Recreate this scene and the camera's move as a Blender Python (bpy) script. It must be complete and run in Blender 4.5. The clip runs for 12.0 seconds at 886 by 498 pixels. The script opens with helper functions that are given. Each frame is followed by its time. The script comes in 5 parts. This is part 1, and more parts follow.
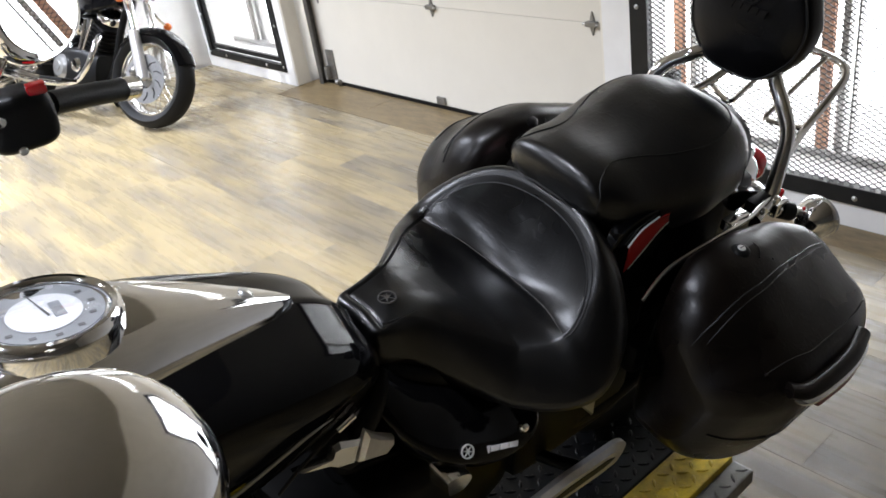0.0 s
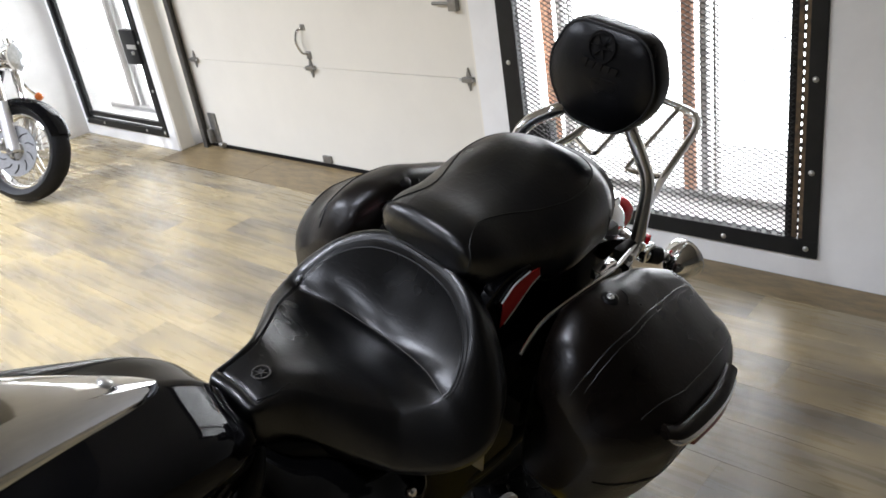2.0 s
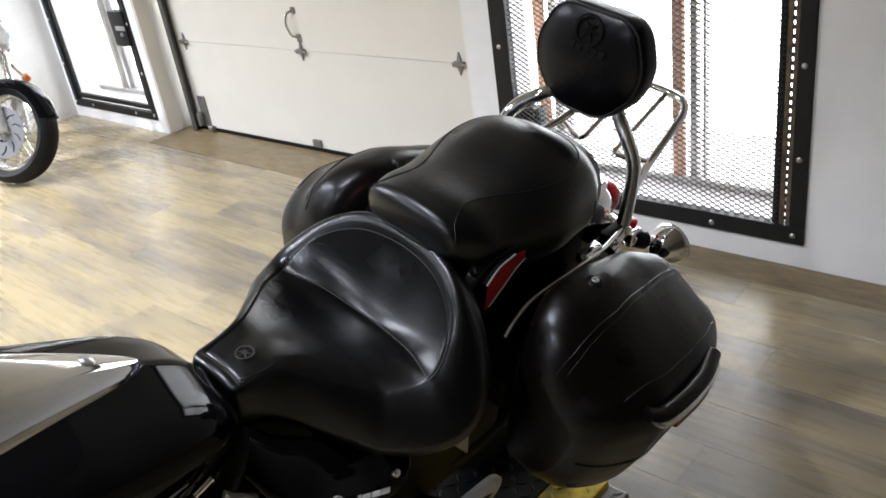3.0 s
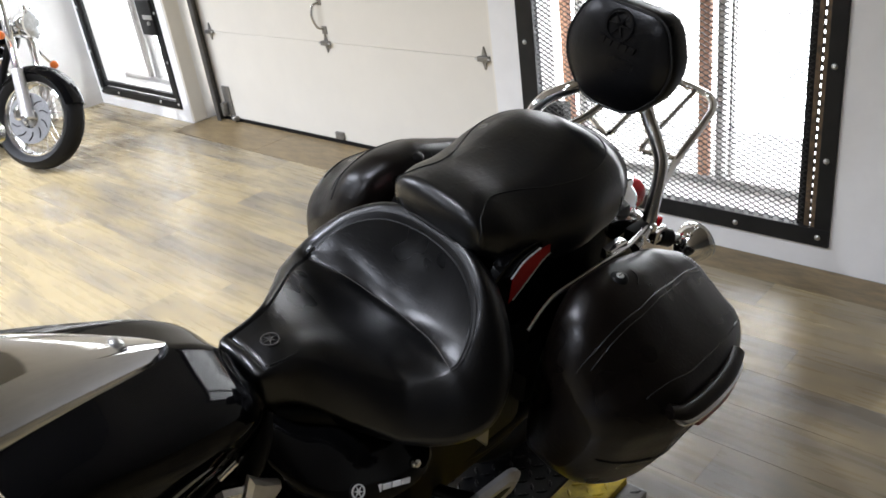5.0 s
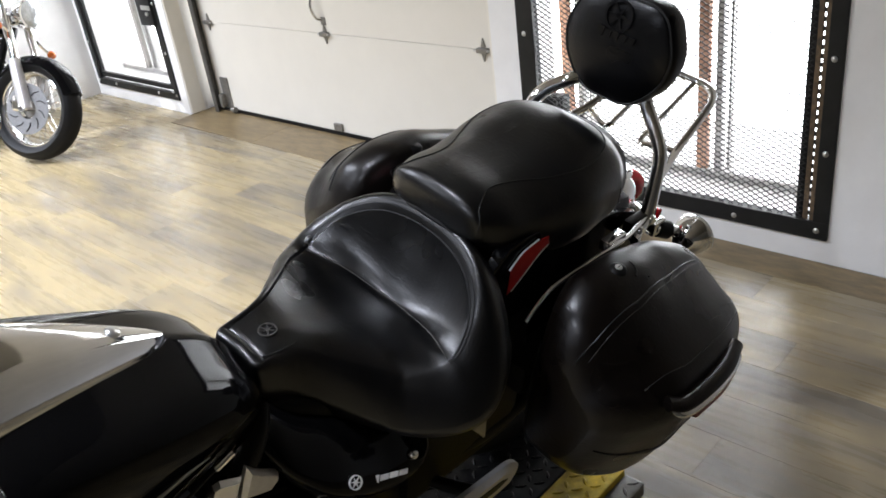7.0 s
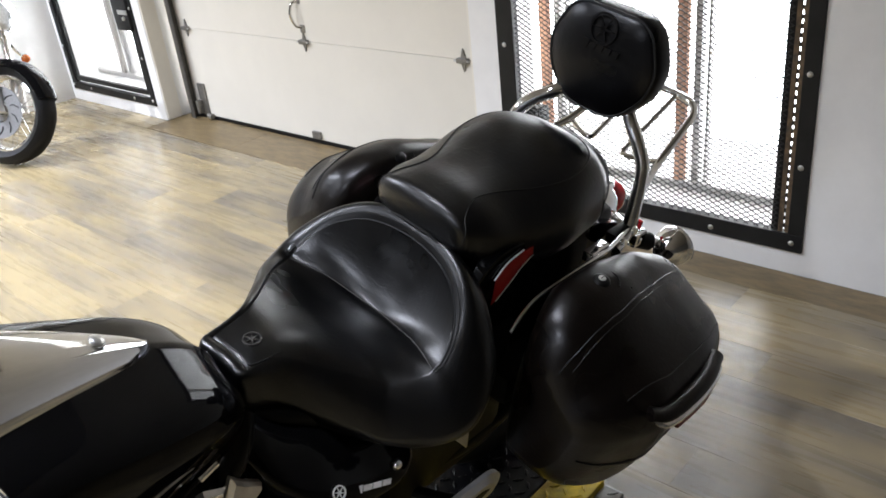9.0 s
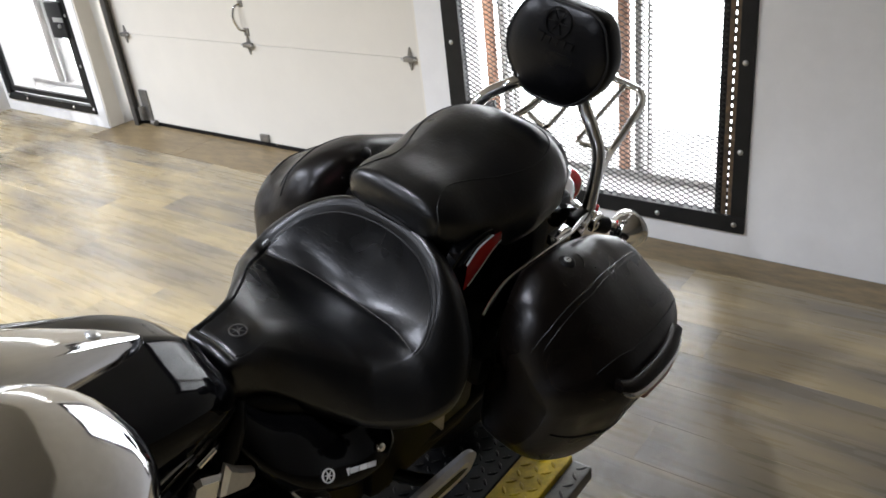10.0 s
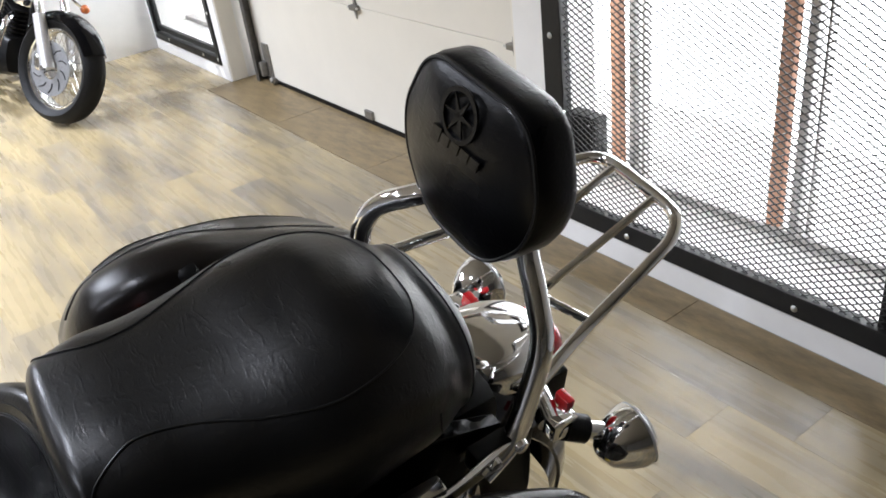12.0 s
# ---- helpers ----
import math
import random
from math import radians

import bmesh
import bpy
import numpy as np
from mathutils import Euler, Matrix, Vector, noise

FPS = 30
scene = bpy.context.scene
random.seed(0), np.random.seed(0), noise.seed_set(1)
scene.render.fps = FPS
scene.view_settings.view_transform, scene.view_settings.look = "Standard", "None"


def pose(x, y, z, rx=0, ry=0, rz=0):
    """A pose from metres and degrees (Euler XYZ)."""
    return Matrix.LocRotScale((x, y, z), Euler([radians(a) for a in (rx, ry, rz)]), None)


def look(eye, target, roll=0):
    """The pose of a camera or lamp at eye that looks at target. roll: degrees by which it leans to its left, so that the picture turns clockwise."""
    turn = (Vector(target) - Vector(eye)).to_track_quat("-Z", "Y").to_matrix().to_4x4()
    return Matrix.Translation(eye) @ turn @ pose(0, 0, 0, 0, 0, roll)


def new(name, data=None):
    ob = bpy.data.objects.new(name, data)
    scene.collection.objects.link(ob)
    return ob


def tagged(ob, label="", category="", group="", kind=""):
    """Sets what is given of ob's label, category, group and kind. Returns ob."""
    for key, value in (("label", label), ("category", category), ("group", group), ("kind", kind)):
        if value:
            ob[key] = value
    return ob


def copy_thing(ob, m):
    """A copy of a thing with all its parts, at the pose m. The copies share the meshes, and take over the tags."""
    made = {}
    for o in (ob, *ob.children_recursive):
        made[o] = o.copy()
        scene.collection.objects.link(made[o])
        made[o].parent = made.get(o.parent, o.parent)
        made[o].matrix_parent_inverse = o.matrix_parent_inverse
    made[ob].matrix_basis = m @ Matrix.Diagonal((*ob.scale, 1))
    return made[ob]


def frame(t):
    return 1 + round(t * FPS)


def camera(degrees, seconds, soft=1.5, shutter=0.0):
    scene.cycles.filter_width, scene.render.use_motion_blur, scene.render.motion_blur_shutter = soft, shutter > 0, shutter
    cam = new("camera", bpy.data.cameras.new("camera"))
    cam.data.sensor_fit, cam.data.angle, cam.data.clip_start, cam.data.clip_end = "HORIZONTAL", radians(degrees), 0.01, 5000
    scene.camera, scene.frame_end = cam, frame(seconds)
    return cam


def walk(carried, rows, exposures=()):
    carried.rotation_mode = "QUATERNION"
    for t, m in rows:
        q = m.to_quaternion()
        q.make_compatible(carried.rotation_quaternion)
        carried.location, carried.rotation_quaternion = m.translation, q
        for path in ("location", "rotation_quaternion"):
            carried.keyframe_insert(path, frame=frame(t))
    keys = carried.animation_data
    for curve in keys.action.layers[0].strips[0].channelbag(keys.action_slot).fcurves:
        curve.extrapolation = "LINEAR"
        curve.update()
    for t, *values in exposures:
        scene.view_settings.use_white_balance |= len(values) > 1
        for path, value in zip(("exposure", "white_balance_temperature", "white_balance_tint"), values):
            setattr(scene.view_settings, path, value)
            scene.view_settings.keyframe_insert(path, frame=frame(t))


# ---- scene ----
cam = camera(56.0, 12.0, soft=1.7)
PATH = [
    (0, (0.52, 0.277, 1.604), (1.579, 1.691, 0.666), -9.4),
    (0.5, (0.551, 0.269, 1.61), (1.746, 1.599, 0.714), -8.9),
    (1, (0.557, 0.262, 1.616), (1.791, 1.566, 0.735), -9.1),
    (1.5, (0.566, 0.256, 1.619), (1.831, 1.54, 0.754), -9.5),
    (2, (0.563, 0.246, 1.619), (1.836, 1.524, 0.754), -9.4),
    (2.5, (0.561, 0.238, 1.615), (1.833, 1.509, 0.74), -9.0),
    (3, (0.567, 0.236, 1.61), (1.839, 1.492, 0.714), -8.8),
    (5, (0.554, 0.244, 1.607), (1.794, 1.529, 0.707), -8.1),
    (5.5, (0.554, 0.241, 1.605), (1.79, 1.53, 0.704), -8.1),
    (6, (0.552, 0.243, 1.602), (1.783, 1.532, 0.694), -7.8),
    (6.5, (0.554, 0.245, 1.604), (1.79, 1.528, 0.694), -7.8),
    (8.5, (0.557, 0.248, 1.592), (1.785, 1.519, 0.656), -8.1),
    (9, (0.543, 0.26, 1.606), (1.828, 1.498, 0.702), -6.5),
    (9.5, (0.488, 0.267, 1.618), (1.799, 1.51, 0.761), -6.3),
    (10, (0.46, 0.261, 1.618), (1.83, 1.394, 0.701), -6.9),
    (10.5, (0.668, 0.266, 1.592), (2.016, 1.437, 0.692), -9.0),
    (11, (0.94, 0.257, 1.601), (2.085, 1.648, 0.734), -6.4),
    (11.5, (1.214, 0.365, 1.523), (2.309, 1.733, 0.559), -6.9),
    (12, (1.483, 0.442, 1.543), (2.436, 1.894, 0.551), -7.6),
]
walk(cam, [(t, look(eye, target, roll)) for t, eye, target, roll in PATH])

# ---- world and light ----
EXPOSURE = 0.0
scene.view_settings.exposure = EXPOSURE
world = bpy.data.worlds.new("world")
scene.world = world
world.use_nodes = True
world.node_tree.nodes["Background"].inputs["Color"].default_value = (0.75, 0.85, 1.0, 1)
world.node_tree.nodes["Background"].inputs["Strength"].default_value = 0.6

LAMP_POWER = 126.0
# An added fill panel, out of view, brightens the door and floor.
FILL_POWER = 90.0
FILL_AT = (0.1, 5.3)
DAYLIGHT = 10.0
# The two beyond y = 8 are added to brighten the far wall for highlights.
LAMPS = [(-2.0, 3.5, 0.9), (0.0, 3.9, 0.9), (-2.2, 0.9, 1.3), (0.7, 6.7, 1.3), (0.6, 8.9, 1.3), (-2.6, 8.4, 1.3), (0.66, 1.6, 0.22)]
CEILING = 3.3


# ---- materials ----
def material(name, base, rough=0.5, metal=0.0, vary=0.0, scale=8.0, bump=0.0, bump_scale=120.0, coat=0.0, tint=None, rough_vary=0.0, island=0.0, stretch=None, spec=0.5):
    m = bpy.data.materials.new(name)
    m.use_nodes = True
    nt = m.node_tree
    b = nt.nodes["Principled BSDF"]
    b.inputs["Roughness"].default_value = rough
    b.inputs["Metallic"].default_value = metal
    b.inputs["Specular IOR Level"].default_value = spec
    b.inputs["Coat Weight"].default_value = coat
    b.inputs["Coat Roughness"].default_value = 0.04
    b.inputs["Base Color"].default_value = (*base, 1)
    tc = nt.nodes.new("ShaderNodeTexCoord")
    mp = nt.nodes.new("ShaderNodeMapping")
    nt.links.new(tc.outputs["Object"], mp.inputs["Vector"])
    if stretch:
        mp.inputs["Scale"].default_value = stretch
    if vary or island:
        n1 = nt.nodes.new("ShaderNodeTexNoise")
        n1.inputs["Scale"].default_value = scale
        n1.inputs["Detail"].default_value = 8.0
        n1.inputs["Roughness"].default_value = 0.65
        nt.links.new(mp.outputs["Vector"], n1.inputs["Vector"])
        ramp = nt.nodes.new("ShaderNodeValToRGB")
        lo, hi = ramp.color_ramp.elements
        lo.position, hi.position = 0.3, 0.7
        t = tint or base
        lo.color = (*[max(0.0, c * (1 - vary)) for c in t], 1)
        hi.color = (*[min(1.0, c * (1 + vary)) for c in base], 1)
        nt.links.new(n1.outputs["Fac"], ramp.inputs["Fac"])
        out = ramp.outputs["Color"]
        if island:
            oi = nt.nodes.new("ShaderNodeObjectInfo")
            geo = nt.nodes.new("ShaderNodeNewGeometry")
            add = nt.nodes.new("ShaderNodeMath")
            add.operation = "ADD"
            nt.links.new(oi.outputs["Random"], add.inputs[0])
            nt.links.new(geo.outputs["Random Per Island"], add.inputs[1])
            fr = nt.nodes.new("ShaderNodeMath")
            fr.operation = "FRACT"
            nt.links.new(add.outputs[0], fr.inputs[0])
            mr = nt.nodes.new("ShaderNodeMapRange")
            mr.inputs["To Min"].default_value, mr.inputs["To Max"].default_value = 1 - island, 1 + island
            nt.links.new(fr.outputs[0], mr.inputs["Value"])
            hsv = nt.nodes.new("ShaderNodeHueSaturation")
            nt.links.new(out, hsv.inputs["Color"])
            nt.links.new(mr.outputs[0], hsv.inputs["Value"])
            out = hsv.outputs["Color"]
        nt.links.new(out, b.inputs["Base Color"])
        if rough_vary:
            mr2 = nt.nodes.new("ShaderNodeMapRange")
            mr2.inputs["To Min"].default_value, mr2.inputs["To Max"].default_value = max(0.0, rough - rough_vary), min(1.0, rough + rough_vary)
            nt.links.new(n1.outputs["Fac"], mr2.inputs["Value"])
            nt.links.new(mr2.outputs[0], b.inputs["Roughness"])
    if bump:
        n2 = nt.nodes.new("ShaderNodeTexNoise")
        n2.inputs["Scale"].default_value = bump_scale
        n2.inputs["Detail"].default_value = 4.0
        nt.links.new(mp.outputs["Vector"], n2.inputs["Vector"])
        bp = nt.nodes.new("ShaderNodeBump")
        bp.inputs["Strength"].default_value = bump
        bp.inputs["Distance"].default_value = 0.002
        nt.links.new(n2.outputs["Fac"], bp.inputs["Height"])
        nt.links.new(bp.outputs["Normal"], b.inputs["Normal"])
    return m


def glow(name, color, strength):
    m = bpy.data.materials.new(name)
    m.use_nodes = True
    nt = m.node_tree
    nt.nodes.remove(nt.nodes["Principled BSDF"])
    e = nt.nodes.new("ShaderNodeEmission")
    e.inputs["Color"].default_value = (*color, 1)
    e.inputs["Strength"].default_value = strength
    nt.links.new(e.outputs[0], nt.nodes["Material Output"].inputs["Surface"])
    return m


def glass(name, color=(1, 1, 1), rough=0.0):
    m = bpy.data.materials.new(name)
    m.use_nodes = True
    b = m.node_tree.nodes["Principled BSDF"]
    b.inputs["Base Color"].default_value = (*color, 1)
    b.inputs["Roughness"].default_value = rough
    b.inputs["Transmission Weight"].default_value = 1.0
    b.inputs["IOR"].default_value = 1.45
    return m


def plank_material():
    """Worn vinyl oak: light tan with grey-brown streaks along the board."""
    m = bpy.data.materials.new("oak_vinyl")
    m.use_nodes = True
    nt = m.node_tree
    b = nt.nodes["Principled BSDF"]
    geo = nt.nodes.new("ShaderNodeNewGeometry")
    oi = nt.nodes.new("ShaderNodeObjectInfo")
    rnd = nt.nodes.new("ShaderNodeMath")
    rnd.operation = "ADD"
    nt.links.new(oi.outputs["Random"], rnd.inputs[0])
    nt.links.new(geo.outputs["Random Per Island"], rnd.inputs[1])
    fr = nt.nodes.new("ShaderNodeMath")
    fr.operation = "FRACT"
    nt.links.new(rnd.outputs[0], fr.inputs[0])
    shift = nt.nodes.new("ShaderNodeCombineXYZ")
    mul = nt.nodes.new("ShaderNodeMath")
    mul.operation = "MULTIPLY"
    mul.inputs[1].default_value = 37.0
    nt.links.new(fr.outputs[0], mul.inputs[0])
    nt.links.new(mul.outputs[0], shift.inputs["Z"])
    addv = nt.nodes.new("ShaderNodeVectorMath")
    addv.operation = "ADD"
    nt.links.new(geo.outputs["Position"], addv.inputs[0])
    nt.links.new(shift.outputs[0], addv.inputs[1])

    def noise_at(scale, stretch, detail):
        mp = nt.nodes.new("ShaderNodeMapping")
        mp.inputs["Scale"].default_value = stretch
        nt.links.new(addv.outputs[0], mp.inputs["Vector"])
        n = nt.nodes.new("ShaderNodeTexNoise")
        n.inputs["Scale"].default_value = scale
        n.inputs["Detail"].default_value = detail
        n.inputs["Roughness"].default_value = 0.48
        nt.links.new(mp.outputs["Vector"], n.inputs["Vector"])
        return n.outputs["Fac"]

    patches = noise_at(2.6, (3.0, 0.62, 1.0), 3.0)
    grain = noise_at(15.0, (2.6, 0.20, 1.0), 4.0)
    knots = noise_at(8.0, (2.6, 0.5, 1.0), 4.0)
    r1 = nt.nodes.new("ShaderNodeValToRGB")
    r1.color_ramp.elements[0].position, r1.color_ramp.elements[0].color = 0.34, (*PLANK_DARK, 1)
    r1.color_ramp.elements[1].position, r1.color_ramp.elements[1].color = 0.62, (*PLANK_LIGHT, 1)
    tone = nt.nodes.new("ShaderNodeMapRange")
    tone.inputs["To Min"].default_value, tone.inputs["To Max"].default_value = -0.06, 0.06
    nt.links.new(fr.outputs[0], tone.inputs["Value"])
    both = nt.nodes.new("ShaderNodeMath")
    both.operation = "ADD"
    nt.links.new(patches, both.inputs[0])
    nt.links.new(tone.outputs[0], both.inputs[1])
    nt.links.new(both.outputs[0], r1.inputs["Fac"])
    r2 = nt.nodes.new("ShaderNodeValToRGB")
    r2.color_ramp.elements[0].position, r2.color_ramp.elements[0].color = 0.3, (0.62, 0.60, 0.58, 1)
    r2.color_ramp.elements[1].position, r2.color_ramp.elements[1].color = 0.62, (1, 1, 1, 1)
    nt.links.new(grain, r2.inputs["Fac"])
    mix = nt.nodes.new("ShaderNodeMix")
    mix.data_type, mix.blend_type = "RGBA", "MULTIPLY"
    mix.inputs["Factor"].default_value = 0.18
    nt.links.new(r1.outputs["Color"], mix.inputs["A"])
    nt.links.new(r2.outputs["Color"], mix.inputs["B"])
    r3 = nt.nodes.new("ShaderNodeValToRGB")
    r3.color_ramp.elements[0].position, r3.color_ramp.elements[0].color = 0.26, (0.35, 0.3, 0.26, 1)
    r3.color_ramp.elements[1].position, r3.color_ramp.elements[1].color = 0.36, (1, 1, 1, 1)
    nt.links.new(knots, r3.inputs["Fac"])
    mix2 = nt.nodes.new("ShaderNodeMix")
    mix2.data_type, mix2.blend_type = "RGBA", "MULTIPLY"
    mix2.inputs["Factor"].default_value = 0.22
    nt.links.new(mix.outputs["Result"], mix2.inputs["A"])
    nt.links.new(r3.outputs["Color"], mix2.inputs["B"])
    hsv = nt.nodes.new("ShaderNodeHueSaturation")
    mr = nt.nodes.new("ShaderNodeMapRange")
    mr.inputs["To Min"].default_value, mr.inputs["To Max"].default_value = 0.92, 1.07
    nt.links.new(fr.outputs[0], mr.inputs["Value"])
    nt.links.new(mr.outputs[0], hsv.inputs["Value"])
    nt.links.new(mix2.outputs["Result"], hsv.inputs["Color"])
    nt.links.new(hsv.outputs["Color"], b.inputs["Base Color"])
    mr2 = nt.nodes.new("ShaderNodeMapRange")
    mr2.inputs["To Min"].default_value, mr2.inputs["To Max"].default_value = 0.20, 0.36
    nt.links.new(grain, mr2.inputs["Value"])
    nt.links.new(mr2.outputs[0], b.inputs["Roughness"])
    bp = nt.nodes.new("ShaderNodeBump")
    bp.inputs["Strength"].default_value, bp.inputs["Distance"].default_value = 0.25, 0.001
    nt.links.new(grain, bp.inputs["Height"])
    nt.links.new(bp.outputs["Normal"], b.inputs["Normal"])
    return m


def leather(name, base, rough, spec):
    """Smooth finished leather: faint pores, soft creases, rubbed patches."""
    m = bpy.data.materials.new(name)
    m.use_nodes = True
    nt = m.node_tree
    b = nt.nodes["Principled BSDF"]
    b.inputs["Specular IOR Level"].default_value = spec
    tc = nt.nodes.new("ShaderNodeTexCoord")

    def noise_at(scale, detail, stretch=(1, 1, 1), warp=0.0):
        mp = nt.nodes.new("ShaderNodeMapping")
        mp.inputs["Scale"].default_value = stretch
        nt.links.new(tc.outputs["Object"], mp.inputs["Vector"])
        n = nt.nodes.new("ShaderNodeTexNoise")
        n.inputs["Scale"].default_value = scale
        n.inputs["Detail"].default_value = detail
        n.inputs["Distortion"].default_value = warp
        nt.links.new(mp.outputs["Vector"], n.inputs["Vector"])
        return n.outputs["Fac"]

    def ranged(fac, lo, hi, a=0.3, c=0.7):
        mr = nt.nodes.new("ShaderNodeMapRange")
        mr.inputs["From Min"].default_value, mr.inputs["From Max"].default_value = a, c
        mr.inputs["To Min"].default_value, mr.inputs["To Max"].default_value = lo, hi
        nt.links.new(fac, mr.inputs["Value"])
        return mr.outputs[0]

    rub = noise_at(7.0, 2.0)
    crease = noise_at(26.0, 3.0, (1.0, 2.2, 1.0), 1.2)
    ramp = nt.nodes.new("ShaderNodeValToRGB")
    ramp.color_ramp.elements[0].position, ramp.color_ramp.elements[0].color = 0.3, (*[c * 0.7 for c in base], 1)
    ramp.color_ramp.elements[1].position, ramp.color_ramp.elements[1].color = 0.75, (*[c * 1.5 for c in base], 1)
    nt.links.new(rub, ramp.inputs["Fac"])
    nt.links.new(ramp.outputs["Color"], b.inputs["Base Color"])
    nt.links.new(ranged(rub, rough - 0.05, rough + 0.07), b.inputs["Roughness"])
    b1 = nt.nodes.new("ShaderNodeBump")
    b1.inputs["Strength"].default_value, b1.inputs["Distance"].default_value = 0.14, 0.0014
    nt.links.new(ranged(crease, 0.0, 1.0, 0.25, 0.75), b1.inputs["Height"])
    pores = noise_at(420.0, 2.0)
    b2 = nt.nodes.new("ShaderNodeBump")
    b2.inputs["Strength"].default_value, b2.inputs["Distance"].default_value = 0.16, 0.0006
    nt.links.new(pores, b2.inputs["Height"])
    nt.links.new(b1.outputs["Normal"], b2.inputs["Normal"])
    wrinkle = noise_at(70.0, 3.0, (1.0, 0.35, 1.0), 2.0)
    b3 = nt.nodes.new("ShaderNodeBump")
    b3.inputs["Strength"].default_value, b3.inputs["Distance"].default_value = 0.16, 0.0010
    nt.links.new(ranged(wrinkle, 0.0, 1.0, 0.52, 0.72), b3.inputs["Height"])
    nt.links.new(b2.outputs["Normal"], b3.inputs["Normal"])
    nt.links.new(b3.outputs["Normal"], b.inputs["Normal"])
    return m


PLANK_DARK, PLANK_LIGHT = (0.195, 0.165, 0.120), (0.355, 0.282, 0.158)
M_PLANK = plank_material()
M_WALL = material("white_wall_paint", (0.80, 0.79, 0.77), 0.6, vary=0.03, scale=3.0, bump=0.15, bump_scale=220, tint=(0.76, 0.75, 0.73))
M_CREAM = material("cream_jamb_paint", (0.76, 0.72, 0.63), 0.55, vary=0.04, scale=5.0, bump=0.2, bump_scale=150)
M_DOOR = material("cream_steel_door", (0.70, 0.665, 0.585), 0.38, vary=0.025, scale=4.0, bump=0.12, bump_scale=260)
# The unseen ceiling is coloured dark so that less of it reflects.
M_CEIL = material("ceiling_paint", (0.21, 0.20, 0.185), 0.8, vary=0.06, scale=2.0)
# Unseen closing walls: dark grey keeps reflections in the leather low.
M_BACK = material("grey_back_wall", (0.2, 0.195, 0.19), 0.7, vary=0.1, scale=1.5)
M_CONCRETE = material("worn_concrete", (0.36, 0.34, 0.31), 0.7, vary=0.25, scale=6.0, bump=0.3, bump_scale=60)
M_THRESH = material("dark_threshold_boards", (0.20, 0.145, 0.072), 0.42, vary=0.3, scale=9.0, bump=0.2, bump_scale=60, tint=(0.15, 0.108, 0.055), stretch=(2.5, 0.8, 1))
M_STEEL = material("dark_grey_steel_frame", (0.009, 0.009, 0.0088), 0.5, spec=0.3, vary=0.3, scale=14.0, bump=0.2, bump_scale=90)
M_RUST = material("rusty_steel", (0.13, 0.085, 0.045), 0.65, metal=0.2, vary=0.5, scale=30.0, bump=0.3, bump_scale=150, tint=(0.06, 0.05, 0.04))
M_MESH = material("black_expanded_steel", (0.03, 0.03, 0.03), 0.5, metal=0.2)
M_BOLT = material("zinc_bolt", (0.55, 0.55, 0.53), 0.35, metal=0.9)
M_GALV = material("galvanised_steel", (0.26, 0.25, 0.23), 0.45, metal=0.8, vary=0.2, scale=40.0)
M_RUBBER = material("black_rubber", (0.0035, 0.0035, 0.0038), 0.5, vary=0.2, scale=30, bump=0.3, bump_scale=300, spec=0.2)
M_POST = material("terracotta_timber", (0.52, 0.28, 0.18), 0.6, vary=0.18, scale=10.0, bump=0.2, bump_scale=80, stretch=(3, 3, 0.5))
M_GREYALU = material("grey_aluminium", (0.42, 0.41, 0.40), 0.4, metal=0.6, vary=0.1, scale=12)
M_SILL = material("pale_weathered_concrete", (0.62, 0.61, 0.59), 0.75, vary=0.25, scale=5.0, bump=0.3, bump_scale=70, tint=(0.48, 0.47, 0.45))
M_SNOW = material("pale_pavement", (0.75, 0.75, 0.74), 0.8, vary=0.1, scale=3)
M_OUT = glow("bright_overcast_daylight", (0.93, 0.96, 1.0), DAYLIGHT)
M_LAMP = glow("lit_lamp_lens", (1.0, 0.93, 0.82), 90.0)
M_FILL = glow("lit_panel_diffuser", (0.95, 0.98, 1.0), 6.0)
M_GLASS = glass("window_glass")
M_LEATHER = leather("black_leather", (0.0005, 0.0005, 0.0006), 0.31, 0.42)
M_PAD = leather("black_vinyl", (0.0014, 0.0014, 0.0018), 0.31, 0.20)
M_BAG = leather("black_brown_leather", (0.0022, 0.0014, 0.0010), 0.29, 0.27)
M_STITCH = material("black_seam_piping", (0.004, 0.004, 0.004), 0.45, spec=0.3)
M_SEAMTHREAD = material("worn_seam_piping", (0.04, 0.037, 0.034), 0.4, vary=0.5, scale=60, spec=0.4)
M_BLACK = material("black_gloss_paint", (0.0025, 0.0025, 0.0028), 0.06, vary=0.2, scale=20.0, spec=0.15)
M_SATIN = material("satin_black_plastic", (0.0035, 0.0035, 0.0035), 0.40, vary=0.25, scale=40.0, bump=0.08, bump_scale=300, spec=0.15)
M_CHROME = material("chrome", (0.91, 0.915, 0.93), 0.07, metal=1.0, vary=0.03, scale=20.0)
M_DULLCHROME = material("worn_chrome", (0.70, 0.69, 0.66), 0.16, metal=1.0, vary=0.08, scale=30.0, rough_vary=0.05)
M_ALU = material("cast_aluminium", (0.45, 0.45, 0.44), 0.38, metal=0.9, vary=0.15, scale=40.0)
M_RED = material("red_plastic_lens", (0.45, 0.008, 0.012), 0.15, coat=0.6, vary=0.1, scale=30)
M_REDPAINT = material("red_stripe_paint", (0.36, 0.02, 0.02), 0.2, coat=0.8, vary=0.1, scale=30)
M_REDREFL = material("dull_red_reflector", (0.20, 0.035, 0.02), 0.3, vary=0.3, scale=60)
M_AMBER = material("amber_lens", (0.55, 0.12, 0.02), 0.18, coat=0.5, vary=0.1, scale=60)
